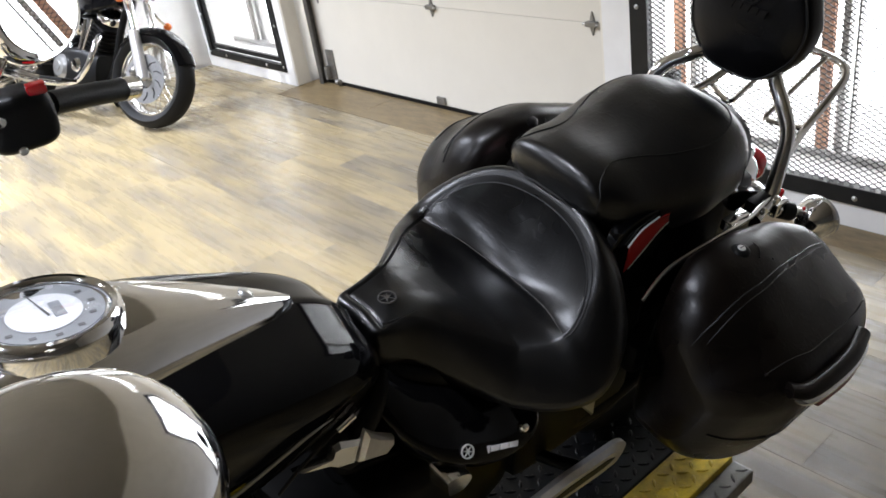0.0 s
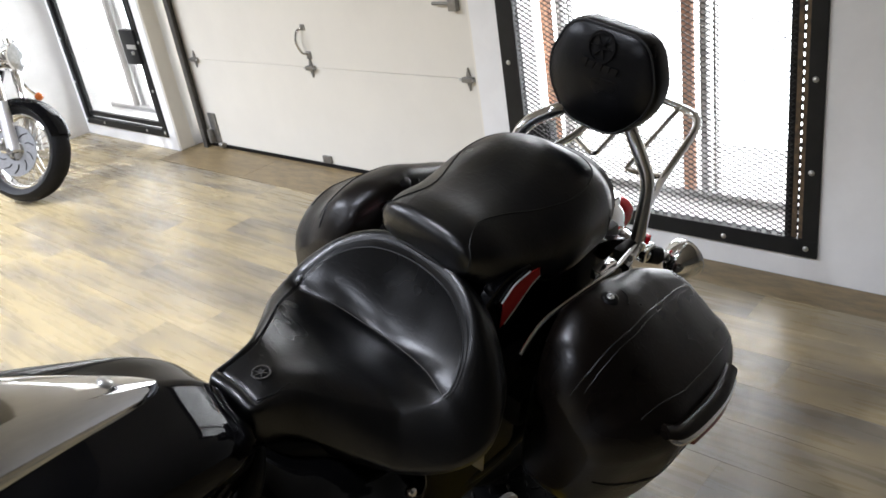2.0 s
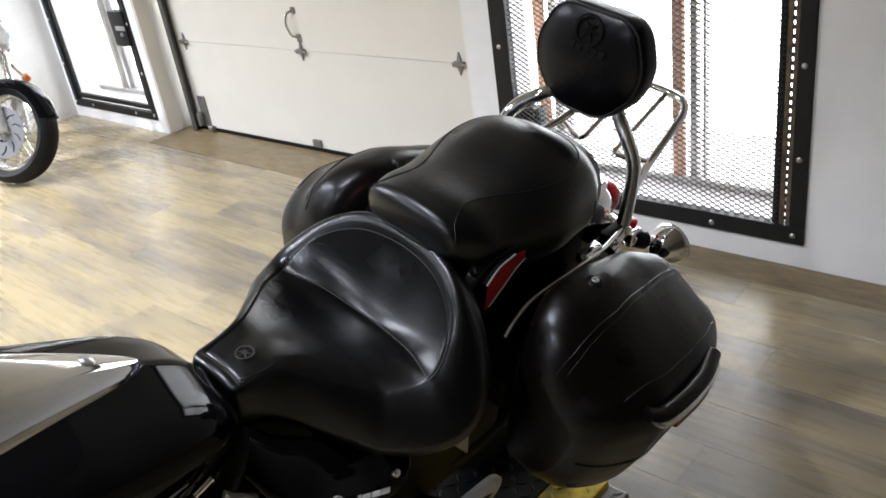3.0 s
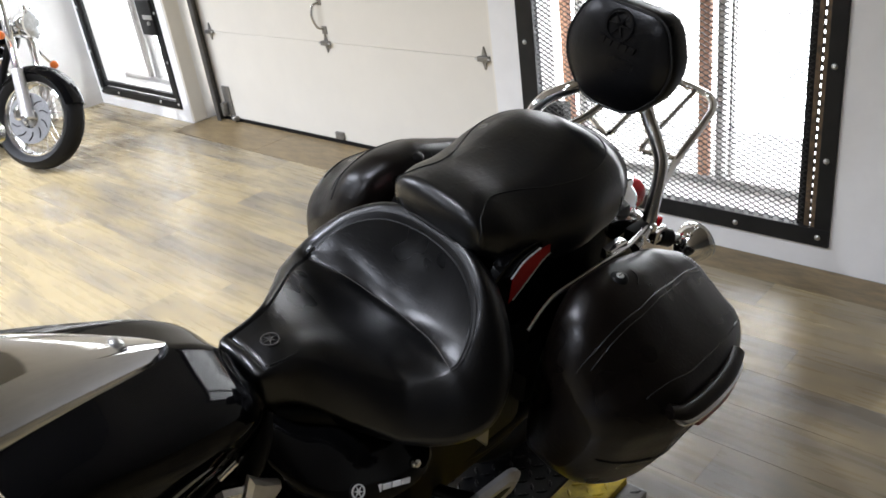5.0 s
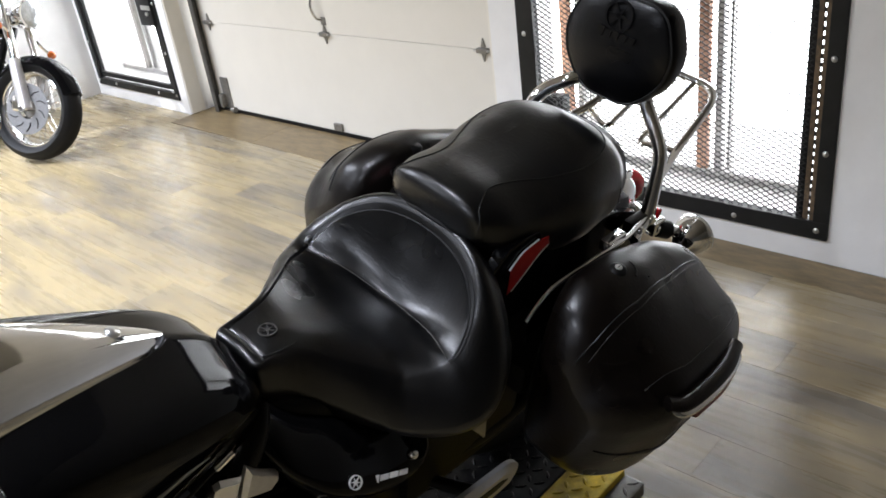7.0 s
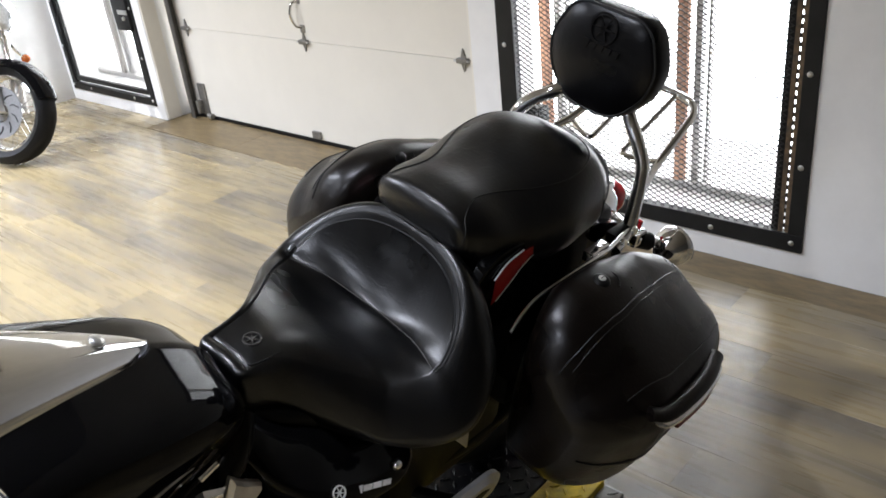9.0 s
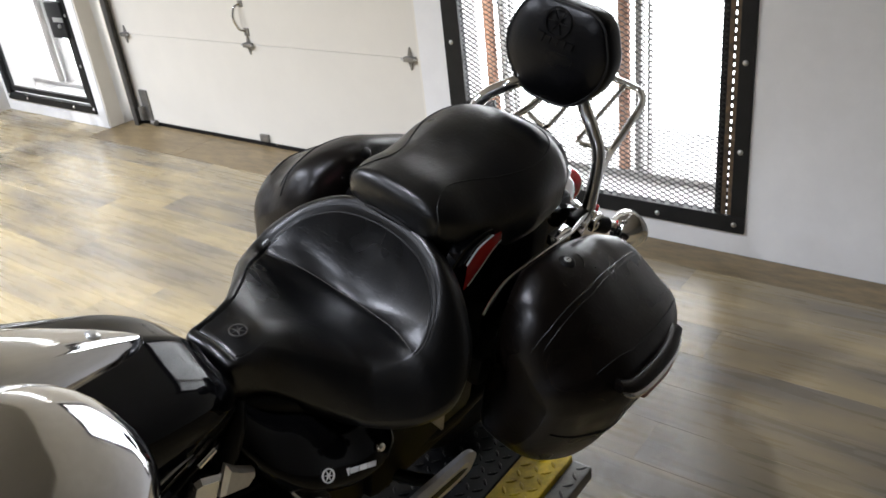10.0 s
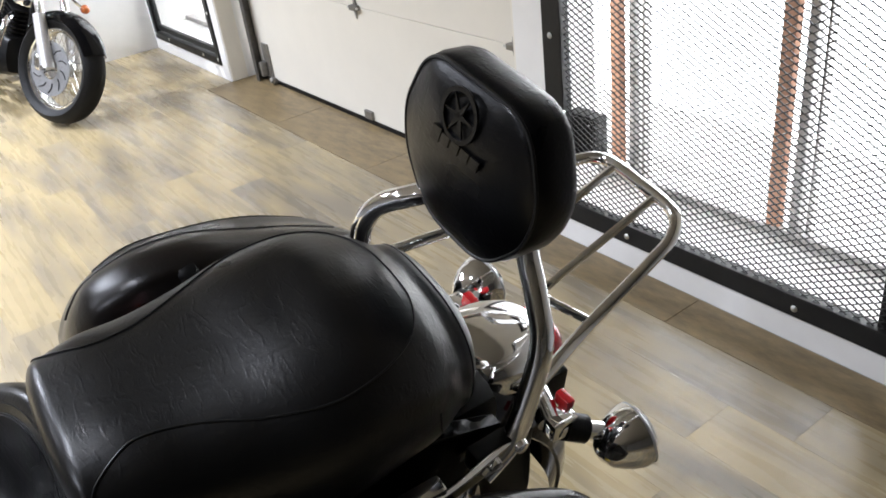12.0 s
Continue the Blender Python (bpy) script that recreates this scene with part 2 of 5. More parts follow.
M_DIAL = material("white_gauge_face", (0.42, 0.42, 0.42), 0.35, vary=0.05, scale=20)
M_DIALGREY = material("grey_gauge_ring", (0.14, 0.145, 0.15), 0.3, vary=0.05, scale=20)
M_MARK = material("dark_print", (0.03, 0.03, 0.03), 0.5)
M_WHITE = material("white_print", (0.75, 0.75, 0.75), 0.4)
M_YELLOW = material("worn_yellow_paint", (0.62, 0.44, 0.02), 0.42, vary=0.3, scale=18.0, bump=0.2, bump_scale=90, tint=(0.42, 0.29, 0.02))
M_DKPLATE = material("black_diamond_plate", (0.002, 0.0022, 0.003), 0.42, vary=0.4, scale=20.0, spec=0.25)
M_SILVERPLATE = material("bare_diamond_plate", (0.16, 0.155, 0.145), 0.42, metal=0.7, vary=0.3, scale=30.0)
M_BRAKE = material("drilled_brake_steel", (0.27, 0.27, 0.275), 0.38, metal=0.6, vary=0.15, scale=80.0)
# Polished metal whose bright reflection is put into a pale base colour.
M_GLEAM = material("ground_steel_disc", (0.52, 0.51, 0.50), 0.42, metal=0.55, vary=0.08, scale=60.0)
M_MIRROR = material("mirror_glass", (0.9, 0.9, 0.9), 0.01, metal=1.0)
M_HEADGLASS = material("headlamp_glass", (0.75, 0.78, 0.8), 0.08, metal=0.6, vary=0.2, scale=60, bump=0.4, bump_scale=80)
M_TYRE = material("tyre_rubber", (0.006, 0.006, 0.006), 0.6, vary=0.25, scale=30, bump=0.2, bump_scale=200, spec=0.2)


# ---- mesh helpers ----
def obj(name, bm, mat_, parent=None, label="", smooth=True, split=40.0):
    bmesh.ops.recalc_face_normals(bm, faces=bm.faces)
    me = bpy.data.meshes.new(name)
    for f in bm.faces:
        f.smooth = smooth
    if smooth:
        lim = radians(split)
        for e in bm.edges:
            if len(e.link_faces) == 2 and e.calc_face_angle(0) > lim:
                e.smooth = False
    bm.to_mesh(me)
    bm.free()
    me.materials.append(mat_)
    ob = new(name, me)
    if parent:
        ob.parent = parent
    if label:
        ob["label"] = label
    return ob


def part(name, bm, mat_, parent, label="", smooth=True, split=40.0):
    return obj(name, bm, mat_, parent, label, smooth, split)


def base(name, m, label, category, group="", kind=""):
    e = new(name)
    e.empty_display_size = 0.1
    e.matrix_world = m
    e.matrix_basis = m
    return tagged(e, label, category, group, kind)


def structure(name, bm, mat_, label, category, smooth=False):
    return tagged(obj(name, bm, mat_, None, "", smooth), label, category, kind="structure")


def add_box(bm, x0, x1, y0, y1, z0, z1, bevel=0.0, m=None):
    mat4 = Matrix.Translation(((x0 + x1) / 2, (y0 + y1) / 2, (z0 + z1) / 2)) @ Matrix.Diagonal((x1 - x0, y1 - y0, z1 - z0, 1))
    if m is not None:
        mat4 = m @ mat4
    r = bmesh.ops.create_cube(bm, size=1.0, matrix=mat4)
    if bevel:
        es = list({e for v in r["verts"] for e in v.link_edges})
        bmesh.ops.bevel(bm, geom=es, offset=bevel, segments=2, affect="EDGES", profile=0.6)
    return bm


def box(x0, x1, y0, y1, z0, z1, bevel=0.0, m=None):
    return add_box(bmesh.new(), x0, x1, y0, y1, z0, z1, bevel, m)


def spline(points, n):
    """Points along a Catmull-Rom curve, n per span."""
    p = [np.array(q, float) for q in points]
    p = [2 * p[0] - p[1]] + p + [2 * p[-1] - p[-2]]
    out = []
    for i in range(1, len(p) - 2):
        a, b, c, d = p[i - 1], p[i], p[i + 1], p[i + 2]
        for k in range(n):
            t = k / n
            out.append(0.5 * (2 * b + (c - a) * t + (2 * a - 5 * b + 4 * c - d) * t * t + (3 * b - a - 3 * c + d) * t ** 3))
    out.append(p[-2])
    return out


def rings(bm, rows, closed=True, caps=True):
    """Skin between rings of equally many points."""
    vs = [[bm.verts.new(tuple(q)) for q in row] for row in rows]
    n = len(vs[0])
    for a, b in zip(vs, vs[1:]):
        for i in range(n if closed else n - 1):
            j = (i + 1) % n
            bm.faces.new((a[i], a[j], b[j], b[i]))
    if caps and closed:
        bm.faces.new(vs[0])
        bm.faces.new(vs[-1][::-1])
    return bm


def tube(points, r, n=10, smooth=6, bm=None, closed=False, flat=1.0):
    """A round bar along a smoothed line; r may be a list along the points. flat squeezes it across its second axis."""
    bm = bm or bmesh.new()
    pts = spline(points, smooth) if smooth > 1 else [np.array(q, float) for q in points]
    if isinstance(r, (int, float)):
        rr = [r] * len(pts)
    else:
        rr = list(np.interp(np.linspace(0, 1, len(pts)), np.linspace(0, 1, len(r)), r))
    rows, side = [], None
    for i, q in enumerate(pts):
        a, b = pts[max(0, i - 1)], pts[min(len(pts) - 1, i + 1)]
        d = Vector(b - a).normalized()
        if side is None:
            side = d.orthogonal().normalized() if abs(d.z) > 0.9 else d.cross(Vector((0, 0, 1))).normalized()
        side = (side - d * side.dot(d)).normalized()
        up = d.cross(side)
        rows.append([Vector(q) + float(rr[i]) * (math.cos(w) * side + flat * math.sin(w) * up) for w in (2 * math.pi * k / n for k in range(n))])
    return rings(bm, rows)


def lathe(profile, n=32, m=None, bm=None, arc=1.0):
    """Turns (radius, height) pairs about z, then puts them at m."""
    bm = bm or bmesh.new()
    m = m or Matrix.Identity(4)
    rows = [[m @ Vector((r * math.cos(w), r * math.sin(w), h)) for w in (2 * math.pi * k / n for k in range(n))] for r, h in profile]
    hollow = profile[0][0] > 0.004 and profile[-1][0] > 0.004
    rings(bm, rows, True, not hollow)
    if hollow:
        rings(bm, [rows[-1], rows[0]], True, False)
        bmesh.ops.remove_doubles(bm, verts=bm.verts, dist=1e-6)
    return bm


def blob(center, size, m=None, bm=None, power=2.0, nu=28, nv=16):
    """A superellipsoid."""
    bm = bm or bmesh.new()
    m = m or Matrix.Identity(4)
    e = 2.0 / power
    f = lambda v: math.copysign(abs(v) ** e, v)
    rows = []
    for j in range(nv + 1):
        b = -math.pi / 2 + math.pi * (j + 0.02) / (nv + 0.04)
        rows.append([m @ (Vector(center) + Vector((size[0] * f(math.cos(b)) * f(math.cos(a)), size[1] * f(math.cos(b)) * f(math.sin(a)), size[2] * f(math.sin(b)))))
                     for a in (2 * math.pi * i / nu for i in range(nu))])
    return rings(bm, rows)


def rod(a, b, r, n=10, bm=None):
    return tube([a, b], r, n, 1, bm)


def plate(outline, thick, m=None, bm=None, bevel=0.0):
    """A flat plate with the given xy outline, from z = 0 to thick."""
    bm = bm or bmesh.new()
    m = m or Matrix.Identity(4)
    lo = [bm.verts.new(m @ Vector((x, y, 0))) for x, y in outline]
    hi = [bm.verts.new(m @ Vector((x, y, thick))) for x, y in outline]
    n = len(lo)
    fs = [bm.faces.new(lo[::-1]), bm.faces.new(hi)]
    for i in range(n):
        fs.append(bm.faces.new((lo[i], lo[(i + 1) % n], hi[(i + 1) % n], hi[i])))
    if bevel:
        bmesh.ops.bevel(bm, geom=list({e for f in fs[1:2] for e in f.edges}), offset=bevel, segments=2, affect="EDGES")
    return bm


def fillet(outline, r, n=5):
    """Rounds the corners of a closed outline."""
    out = []
    k = len(outline)
    for i in range(k):
        p, a, b = (Vector(outline[j % k]).to_2d() for j in (i, i - 1, i + 1))
        da, db = (a - p), (b - p)
        ra = min(r, da.length * 0.45, db.length * 0.45)
        s, e = p + da.normalized() * ra, p + db.normalized() * ra
        for j in range(n + 1):
            t = j / n
            out.append(tuple((1 - t) ** 2 * s + 2 * t * (1 - t) * p + t * t * e))
    return out


# ---- the room ----
XW, XD = 3.33, 3.50
WIN_Y0, WIN_Y1, WIN_Z0, WIN_Z1 = 1.15, 2.48, 0.095, 2.25
GAR_Y0, GAR_Y1, GAR_Z1 = 2.635, 5.40, 2.46
GATE_Y0, GATE_Y1, GATE_Z0, GATE_Z1 = 5.49, 6.66, 0.09, 2.25
ROOM_X0, ROOM_Y0, ROOM_Y1 = -4.5, -5.5, 11.0
SIDE_Y, SIDE_END = 6.72, 2.52


def wall_with_openings():
    """The window wall: solid pieces round three openings."""
    bm = bmesh.new()
    x0, x1 = XW, XW + 0.2
    edges = [(ROOM_Y0, WIN_Y0 + 0.03, 0, CEILING), (WIN_Y0 + 0.03, WIN_Y1 - 0.03, 0, WIN_Z0 + 0.03), (WIN_Y0 + 0.03, WIN_Y1 - 0.03, WIN_Z1 - 0.03, CEILING),
             (WIN_Y1 - 0.03, GAR_Y0, 0, CEILING), (GAR_Y0, GAR_Y1, GAR_Z1, CEILING),
             (GAR_Y1, GATE_Y0 + 0.03, 0, CEILING), (GATE_Y0 + 0.03, GATE_Y1 - 0.03, 0, GATE_Z0 + 0.03), (GATE_Y0 + 0.03, GATE_Y1 - 0.03, GATE_Z1 - 0.03, CEILING),
             (GATE_Y1 - 0.03, ROOM_Y1, 0, CEILING)]
    for y0, y1, z0, z1 in edges:
        add_box(bm, x0, x1, y0, y1, z0, z1)
    return structure("wall_east", bm, M_WALL, "smooth white painted wall with a grille window, garage door and gate", "wall")


def build_room():
    wall_with_openings()
    structure("wall_side", box(SIDE_END, XW, SIDE_Y, SIDE_Y + 0.2, 0, CEILING), M_WALL, "white painted side wall behind the parked motorcycle", "wall")
    structure("wall_north", box(ROOM_X0 - 0.2, XW + 0.2, ROOM_Y1, ROOM_Y1 + 0.2, 0, CEILING), M_WALL, "plain white far wall", "wall")
    structure("wall_south", box(ROOM_X0 - 0.2, XW + 0.2, ROOM_Y0 - 0.2, ROOM_Y0, 0, CEILING), M_BACK, "unseen plain grey wall closing the showroom, darkened to dim reflections", "wall")
    structure("wall_west", box(ROOM_X0 - 0.2, ROOM_X0, ROOM_Y0, ROOM_Y1, 0, CEILING), M_BACK, "unseen plain grey wall closing the showroom, darkened to dim reflections", "wall")
    structure("ceiling", box(ROOM_X0 - 0.2, XW + 0.2, ROOM_Y0 - 0.2, ROOM_Y1 + 0.2, CEILING, CEILING + 0.15), M_CEIL, "unseen dull beige ceiling, darkened to dim reflections", "ceiling")
    structure("ground", box(-60, 60, -60, 60, -0.30, -0.02), M_SNOW, "pale bright pavement outside", "ground")


def garage_door():
    top = base("garage_door", pose(XD, (GAR_Y0 + GAR_Y1) / 2, 0), "closed cream steel sectional garage door with hinges and lift handle", "garage door", kind="structure")
    half = (GAR_Y1 - GAR_Y0) / 2 - 0.02
    h = 0.585
    z = 0.022
    for k in range(4):
        bm = box(0, 0.045, -half, half, z + 0.0008, z + h - 0.0008, 0.0022)
        part("panel", bm, M_DOOR, top, smooth=False)
        z += h
    part("door_liner", box(0.046, 0.05, -half, half, 0.02, z - 0.002), M_DOOR, top, smooth=False)
    part("bottom_seal", box(-0.006, 0.05, -half, half - 0.06, 0.0, 0.024, 0.004), M_RUBBER, top, "black rubber bottom seal")
    yh = 3.99 - (GAR_Y0 + GAR_Y1) / 2

    def hinge(y, zc, s=1.0):
        bm = plate(fillet([(-0.018, 0), (0, 0.062), (0.018, 0), (0, -0.062)], 0.012), 0.006, pose(-0.002, y, zc, 90, 0, -90))
        add_box(bm, -0.026, -0.002, y - 0.035 * s, y + 0.03 * s, zc - 0.012, zc + 0.012, 0.003)
        hin = part("hinge", bm, M_GALV, top)
        part("hinge_pin", rod((-0.02, y - 0.045 * s, zc), (-0.02, y + 0.045 * s, zc), 0.006), M_BOLT, hin)

    hinge(yh, 0.607)
    hinge(2.83 - (GAR_Y0 + GAR_Y1) / 2, 0.607)
    hinge(5.17 - (GAR_Y0 + GAR_Y1) / 2, 0.607)
    hinge(yh, 1.19)
    handle = part("lift_handle", tube([(-0.004, yh + 0.012, 0.83), (-0.03, yh + 0.03, 0.815), (-0.045, yh + 0.034, 0.76), (-0.03, yh + 0.022, 0.70), (-0.004, yh + 0.005, 0.685)], 0.008), M_DULLCHROME, top, "bent steel lift handle")
    part("handle_plate", box(-0.006, 0.0, yh - 0.02, yh + 0.02, 0.655, 0.70, 0.003), M_GALV, handle)
    part("handle_plate", box(-0.006, 0.0, yh - 0.012, yh + 0.024, 0.815, 0.85, 0.003), M_GALV, handle)
    yl = 2.86 - (GAR_Y0 + GAR_Y1) / 2
    latch = part("slide_latch", box(-0.03, 0.0, yl - 0.03, yl + 0.02, 0.93, 0.985, 0.004), M_GALV, top, "zinc slide latch")
    part("latch_bar", rod((-0.02, yl, 0.965), (-0.02, yl + 0.12, 0.965), 0.008), M_GALV, latch)
    yb = 4.02 - (GAR_Y0 + GAR_Y1) / 2
    part("bottom_bracket", box(-0.018, 0.0, yb - 0.035, yb + 0.035, 0.03, 0.075, 0.004), M_GALV, top)
    ye = 5.17 - (GAR_Y0 + GAR_Y1) / 2
    bm = box(-0.012, 0.0, ye - 0.05, ye + 0.03, 0.03, 0.24, 0.004)
    add_box(bm, -0.05, -0.01, ye + 0.0, ye + 0.03, 0.04, 0.13, 0.004)
    part("corner_bracket", bm, M_GALV, top, "zinc bottom corner bracket")
    part("bracket_wheel", lathe([(0.002, -0.02), (0.02, -0.02), (0.02, 0.02), (0.002, 0.02)], 14, pose(-0.03, ye - 0.09, 0.03, 90, 0, 0)), M_GALV, top)
    for y in (5.245, 2.70):
        yy = y - (GAR_Y0 + GAR_Y1) / 2
        bm = box(-0.055, -0.05, yy - 0.012, yy + 0.03, 0.0, GAR_Z1, 0.001)
        add_box(bm, -0.055, 0.0, yy + 0.026, yy + 0.031, 0.0, GAR_Z1, 0.001)
        part("track", bm, material_track, top, "grey steel door track")


material_track = material("grey_track_steel", (0.12, 0.115, 0.105), 0.5, metal=0.6, vary=0.3, scale=25)


def grille(name, y0, y1, z0, z1, label, frame_w, rusty, strand):
    """A steel frame with a hinged inner frame filled with expanded metal."""
    top = base(name, pose(XW, (y0 + y1) / 2, 0), label, "window grille", kind="structure")
    a, b = -(y1 - y0) / 2, (y1 - y0) / 2
    w = frame_w
    wa = 0.054 if rusty else w
    part("outer_frame", rings_frame(a, b, z0, z1, w, -0.012, 0.03, wa, w * (0.8 if rusty else 1)), M_STEEL, top, smooth=False)
    c2, d2 = (z0 + w * 0.58 if rusty else z0 + w + 0.034), z1 - w
    a2, b2 = (a + w, b - w * 0.6) if rusty else (a + w + 0.02, b - w * 0.6)
    if rusty:
        # the hinge side: two rusty flats with an open slot and knuckles between them
        for lo, wide in ((a + wa + 0.001, 0.017), (a + wa + 0.0235, 0.018)):
            part("hinge_flat", box(0.001, 0.010, lo, lo + wide, z0 + w * 0.7, d2, 0.003), M_RUST, top, "rusty steel flat", smooth=False)
        bm = bmesh.new()
        for i in range(int((d2 - z0) / 0.030)):
            add_box(bm, 0.002, 0.009, a + wa + 0.017, a + wa + 0.0245, z0 + w + 0.030 * i, z0 + w + 0.030 * i + 0.015)
        part("hinge_knuckle", bm, M_STEEL, top, smooth=False)
        a2 = a + wa + 0.043
    part("inner_frame", rings_frame(a2, b2, c2 - 0.02, d2, 0.026 if rusty else 0.034, 0.006, 0.034), M_STEEL, top, smooth=False)
    part("expanded_metal", mesh_sheet(a2 + 0.004, b2 - 0.012, c2 - 0.012, d2 - 0.01, 0.004 if rusty else 0.02, strand), M_MESH, top, "black expanded metal mesh", smooth=False)
    for yy, zz in [(a + w * 0.45, z0 + 0.035), (b - w * 0.45, z0 + 0.035)] + [((a + b) / 2 - 0.32, z0 + 0.028), ((a + b) / 2 + 0.3, z0 + 0.028)] + [(s, z0 + 0.33 + 0.33 * i) for s in (a + w * 0.35, b - w * 0.45) for i in range(6)]:
        part("bolt", lathe([(0.001, 0.006), (0.006, 0.005), (0.010, 0.002), (0.011, 0.0)], 10, pose(-0.0125, yy, zz, 0, -90, 0)), M_BOLT, top)
    return top


def rings_frame(a, b, z0, z1, w, x0, x1, wa=None, wb=None):
    wb = wb or w
    bm = bmesh.new()
    add_box(bm, x0, x1, a, b, z0, z0 + wb, 0.003)
    add_box(bm, x0, x1, a, b, z1 - w, z1, 0.003)
    add_box(bm, x0 + 0.001, x1, a, a + (wa or w), z0 + wb, z1 - w, 0.003)
    add_box(bm, x0 + 0.001, x1, b - w, b, z0 + wb, z1 - w, 0.003)
    return bm


def mesh_sheet(y0, y1, z0, z1, x, t):
    """Expanded metal: zigzag strands that meet at flattened bonds."""
    bm = bmesh.new()
    lw, sw = 0.038, 0.0205
    nz = int((z1 - z0) / (sw / 2))
    ny = int((y1 - y0) / lw)
    for j in range(nz):
        zc = z0 + j * sw / 2
        flip = 1 if j % 2 else -1
        prev = None
        for i in range(2 * ny + 1):
            for off in (-0.07, 0.07):
                y = y0 + (i + off) * lw / 2
                s = 1 if (i % 2 == 0) else -1
                z = zc + flip * s * sw / 4
                quad = [bm.verts.new((x + dx, y, z + dz)) for dx, dz in ((-t, -t), (t, -t * 0.7), (t, t), (-t, t * 0.7))]
                if prev:
                    for k in range(4):
                        bm.faces.new((prev[k], prev[(k + 1) % 4], quad[(k + 1) % 4], quad[k]))
                prev = quad
    return bm


def shopfront():
    """Glazed timber shopfront standing behind the two grilles."""
    for name, y0, y1, posts in (("shopfront_window", 0.6, 2.95, (1.07, 1.817, 2.50)), ("shopfront_door", 5.2, 7.0, (6.55,))):
        top = base(name, pose(3.73, (y0 + y1) / 2, 0), "terracotta painted timber glazing behind the metal grille", "window", kind="structure")
        c = (y0 + y1) / 2
        for y in posts:
            post = part("post", box(-0.045, -0.012, y - c - 0.022, y - c + 0.024, 0.118, 2.6, 0.004), M_POST if y < 4 else M_CONCRETE, top)
            part("glazing_bead", box(-0.02, 0.03, y - c - 0.072, y - c - 0.044, 0.118, 2.6, 0.003), M_GREYALU, post, "grey aluminium bead")
            part("glazing_bead", box(-0.01, 0.03, y - c - 0.108, y - c - 0.097, 0.118, 2.6, 0.002), M_GREYALU, post, "grey aluminium bead")
        part("bottom_rail", box(-0.045, 0.03, y0 - c, y1 - c, 0.085, 0.118, 0.004), M_GREYALU, top)
        part("top_rail", box(-0.05, 0.07, y0 - c, y1 - c, 2.6, 2.7, 0.004), M_POST, top)
        pane = part("pane", box(0.022, 0.028, y0 - c, y1 - c, 0.14, 2.6), M_GLASS, top, smooth=False)
        pane.visible_shadow = False
        structure("alcove_floor" if name == "shopfront_window" else "vestibule_floor", box(XW + 0.2, 3.95, y0, y1, -0.02, 0.085), M_SILL, "pale weathered concrete sill behind the grille", "sill")
        for s, yy in ((-1, y0), (1, y1)):
            structure("alcove_side", box(XW + 0.2, 3.95, yy - (0.12 if s < 0 else 0), yy + (0 if s < 0 else 0.12), -0.02, 2.85), M_WALL, "white painted alcove side", "wall")
        structure("alcove_head", box(XW + 0.2, 3.95, y0 - 0.12, y1 + 0.12, 2.7, 2.85), M_WALL, "white painted alcove head", "wall")
        structure("backdrop", box(4.6, 4.62, y0 - 1.2, y1 + 1.2, -0.02, 3.4), M_OUT, "blown-out white daylight outside", "backdrop")


def gate_lock():
    top = base("gate_lock_box", pose(XW, 5.60, 0.72), "dark grey steel lock box on the mesh gate", "lock")
    part("box", box(-0.03, 0.03, -0.085, 0.095, -0.115, 0.115, 0.005), M_STEEL, top)
    part("bolt_plate", box(-0.036, -0.03, -0.085, 0.03, -0.01, 0.02, 0.003), M_BOLT, top, "bright latch plate")
    part("cylinder", lathe([(0.001, 0.012), (0.012, 0.01), (0.014, 0.0)], 14, pose(-0.03, -0.03, -0.035, 0, -90, 0)), M_BOLT, top)


def ceiling_lamps():
    for x, y, share in LAMPS:
        top = base("ceiling_spot", pose(x, y, CEILING), "round recessed ceiling spot, lit, placed out of view", "ceiling light", "ceiling spots")
        part("rim", lathe([(0.075, 0.0), (0.095, 0.0), (0.095, -0.012), (0.075, -0.02)], 24), M_WALL, top)
        part("lens", lathe([(0.001, -0.008), (0.074, -0.008), (0.074, -0.004), (0.001, -0.004)], 24), M_LAMP, top)
        d = bpy.data.lights.new("ceiling_spot_light", "AREA")
        d.shape, d.size, d.energy, d.color = "DISK", 0.15, LAMP_POWER * share, (0.922, 0.985, 1.15)
        d.spread = radians(132)
        lamp = new("ceiling_spot_light", d)
        lamp.matrix_world = pose(x, y, CEILING - 0.03)
    # added fill light: a glowing panel with no known counterpart in the showroom
    top = base("ceiling_panel_light", pose(*FILL_AT, CEILING), "flat white fill light panel, lit, added out of view", "ceiling light")
    part("frame", box(-0.64, 0.64, -0.29, 0.29, -0.03, 0.0, 0.004), M_WALL, top)
    part("diffuser", box(-0.60, 0.60, -0.25, 0.25, -0.036, -0.031), M_FILL, top, "glowing diffuser")
    d = bpy.data.lights.new("ceiling_panel_lamp", "AREA")
    d.shape, d.size, d.size_y, d.energy, d.color = "RECTANGLE", 1.2, 0.5, FILL_POWER, (0.922, 0.985, 1.15)
    lamp = new("ceiling_panel_lamp", d)
    lamp.matrix_world = pose(*FILL_AT, CEILING - 0.045)


def reveal_box():
    top = base("electrical_box", pose(3.415, 2.385, 0.385), "small dark grey steel box on the window reveal", "electrical box")
    part("body", box(-0.03, 0.03, -0.07, 0.066, -0.085, 0.085, 0.004), M_STEEL, top)
    part("lid", box(-0.038, -0.0305, -0.064, 0.060, -0.078, 0.078, 0.003), M_STEEL, top)
    part("lid_screw", lathe([(0.001, 0.003), (0.004, 0.0025), (0.005, 0.0)], 10, pose(-0.038, -0.05, 0.06, 0, -90, 0)), M_BOLT, top)


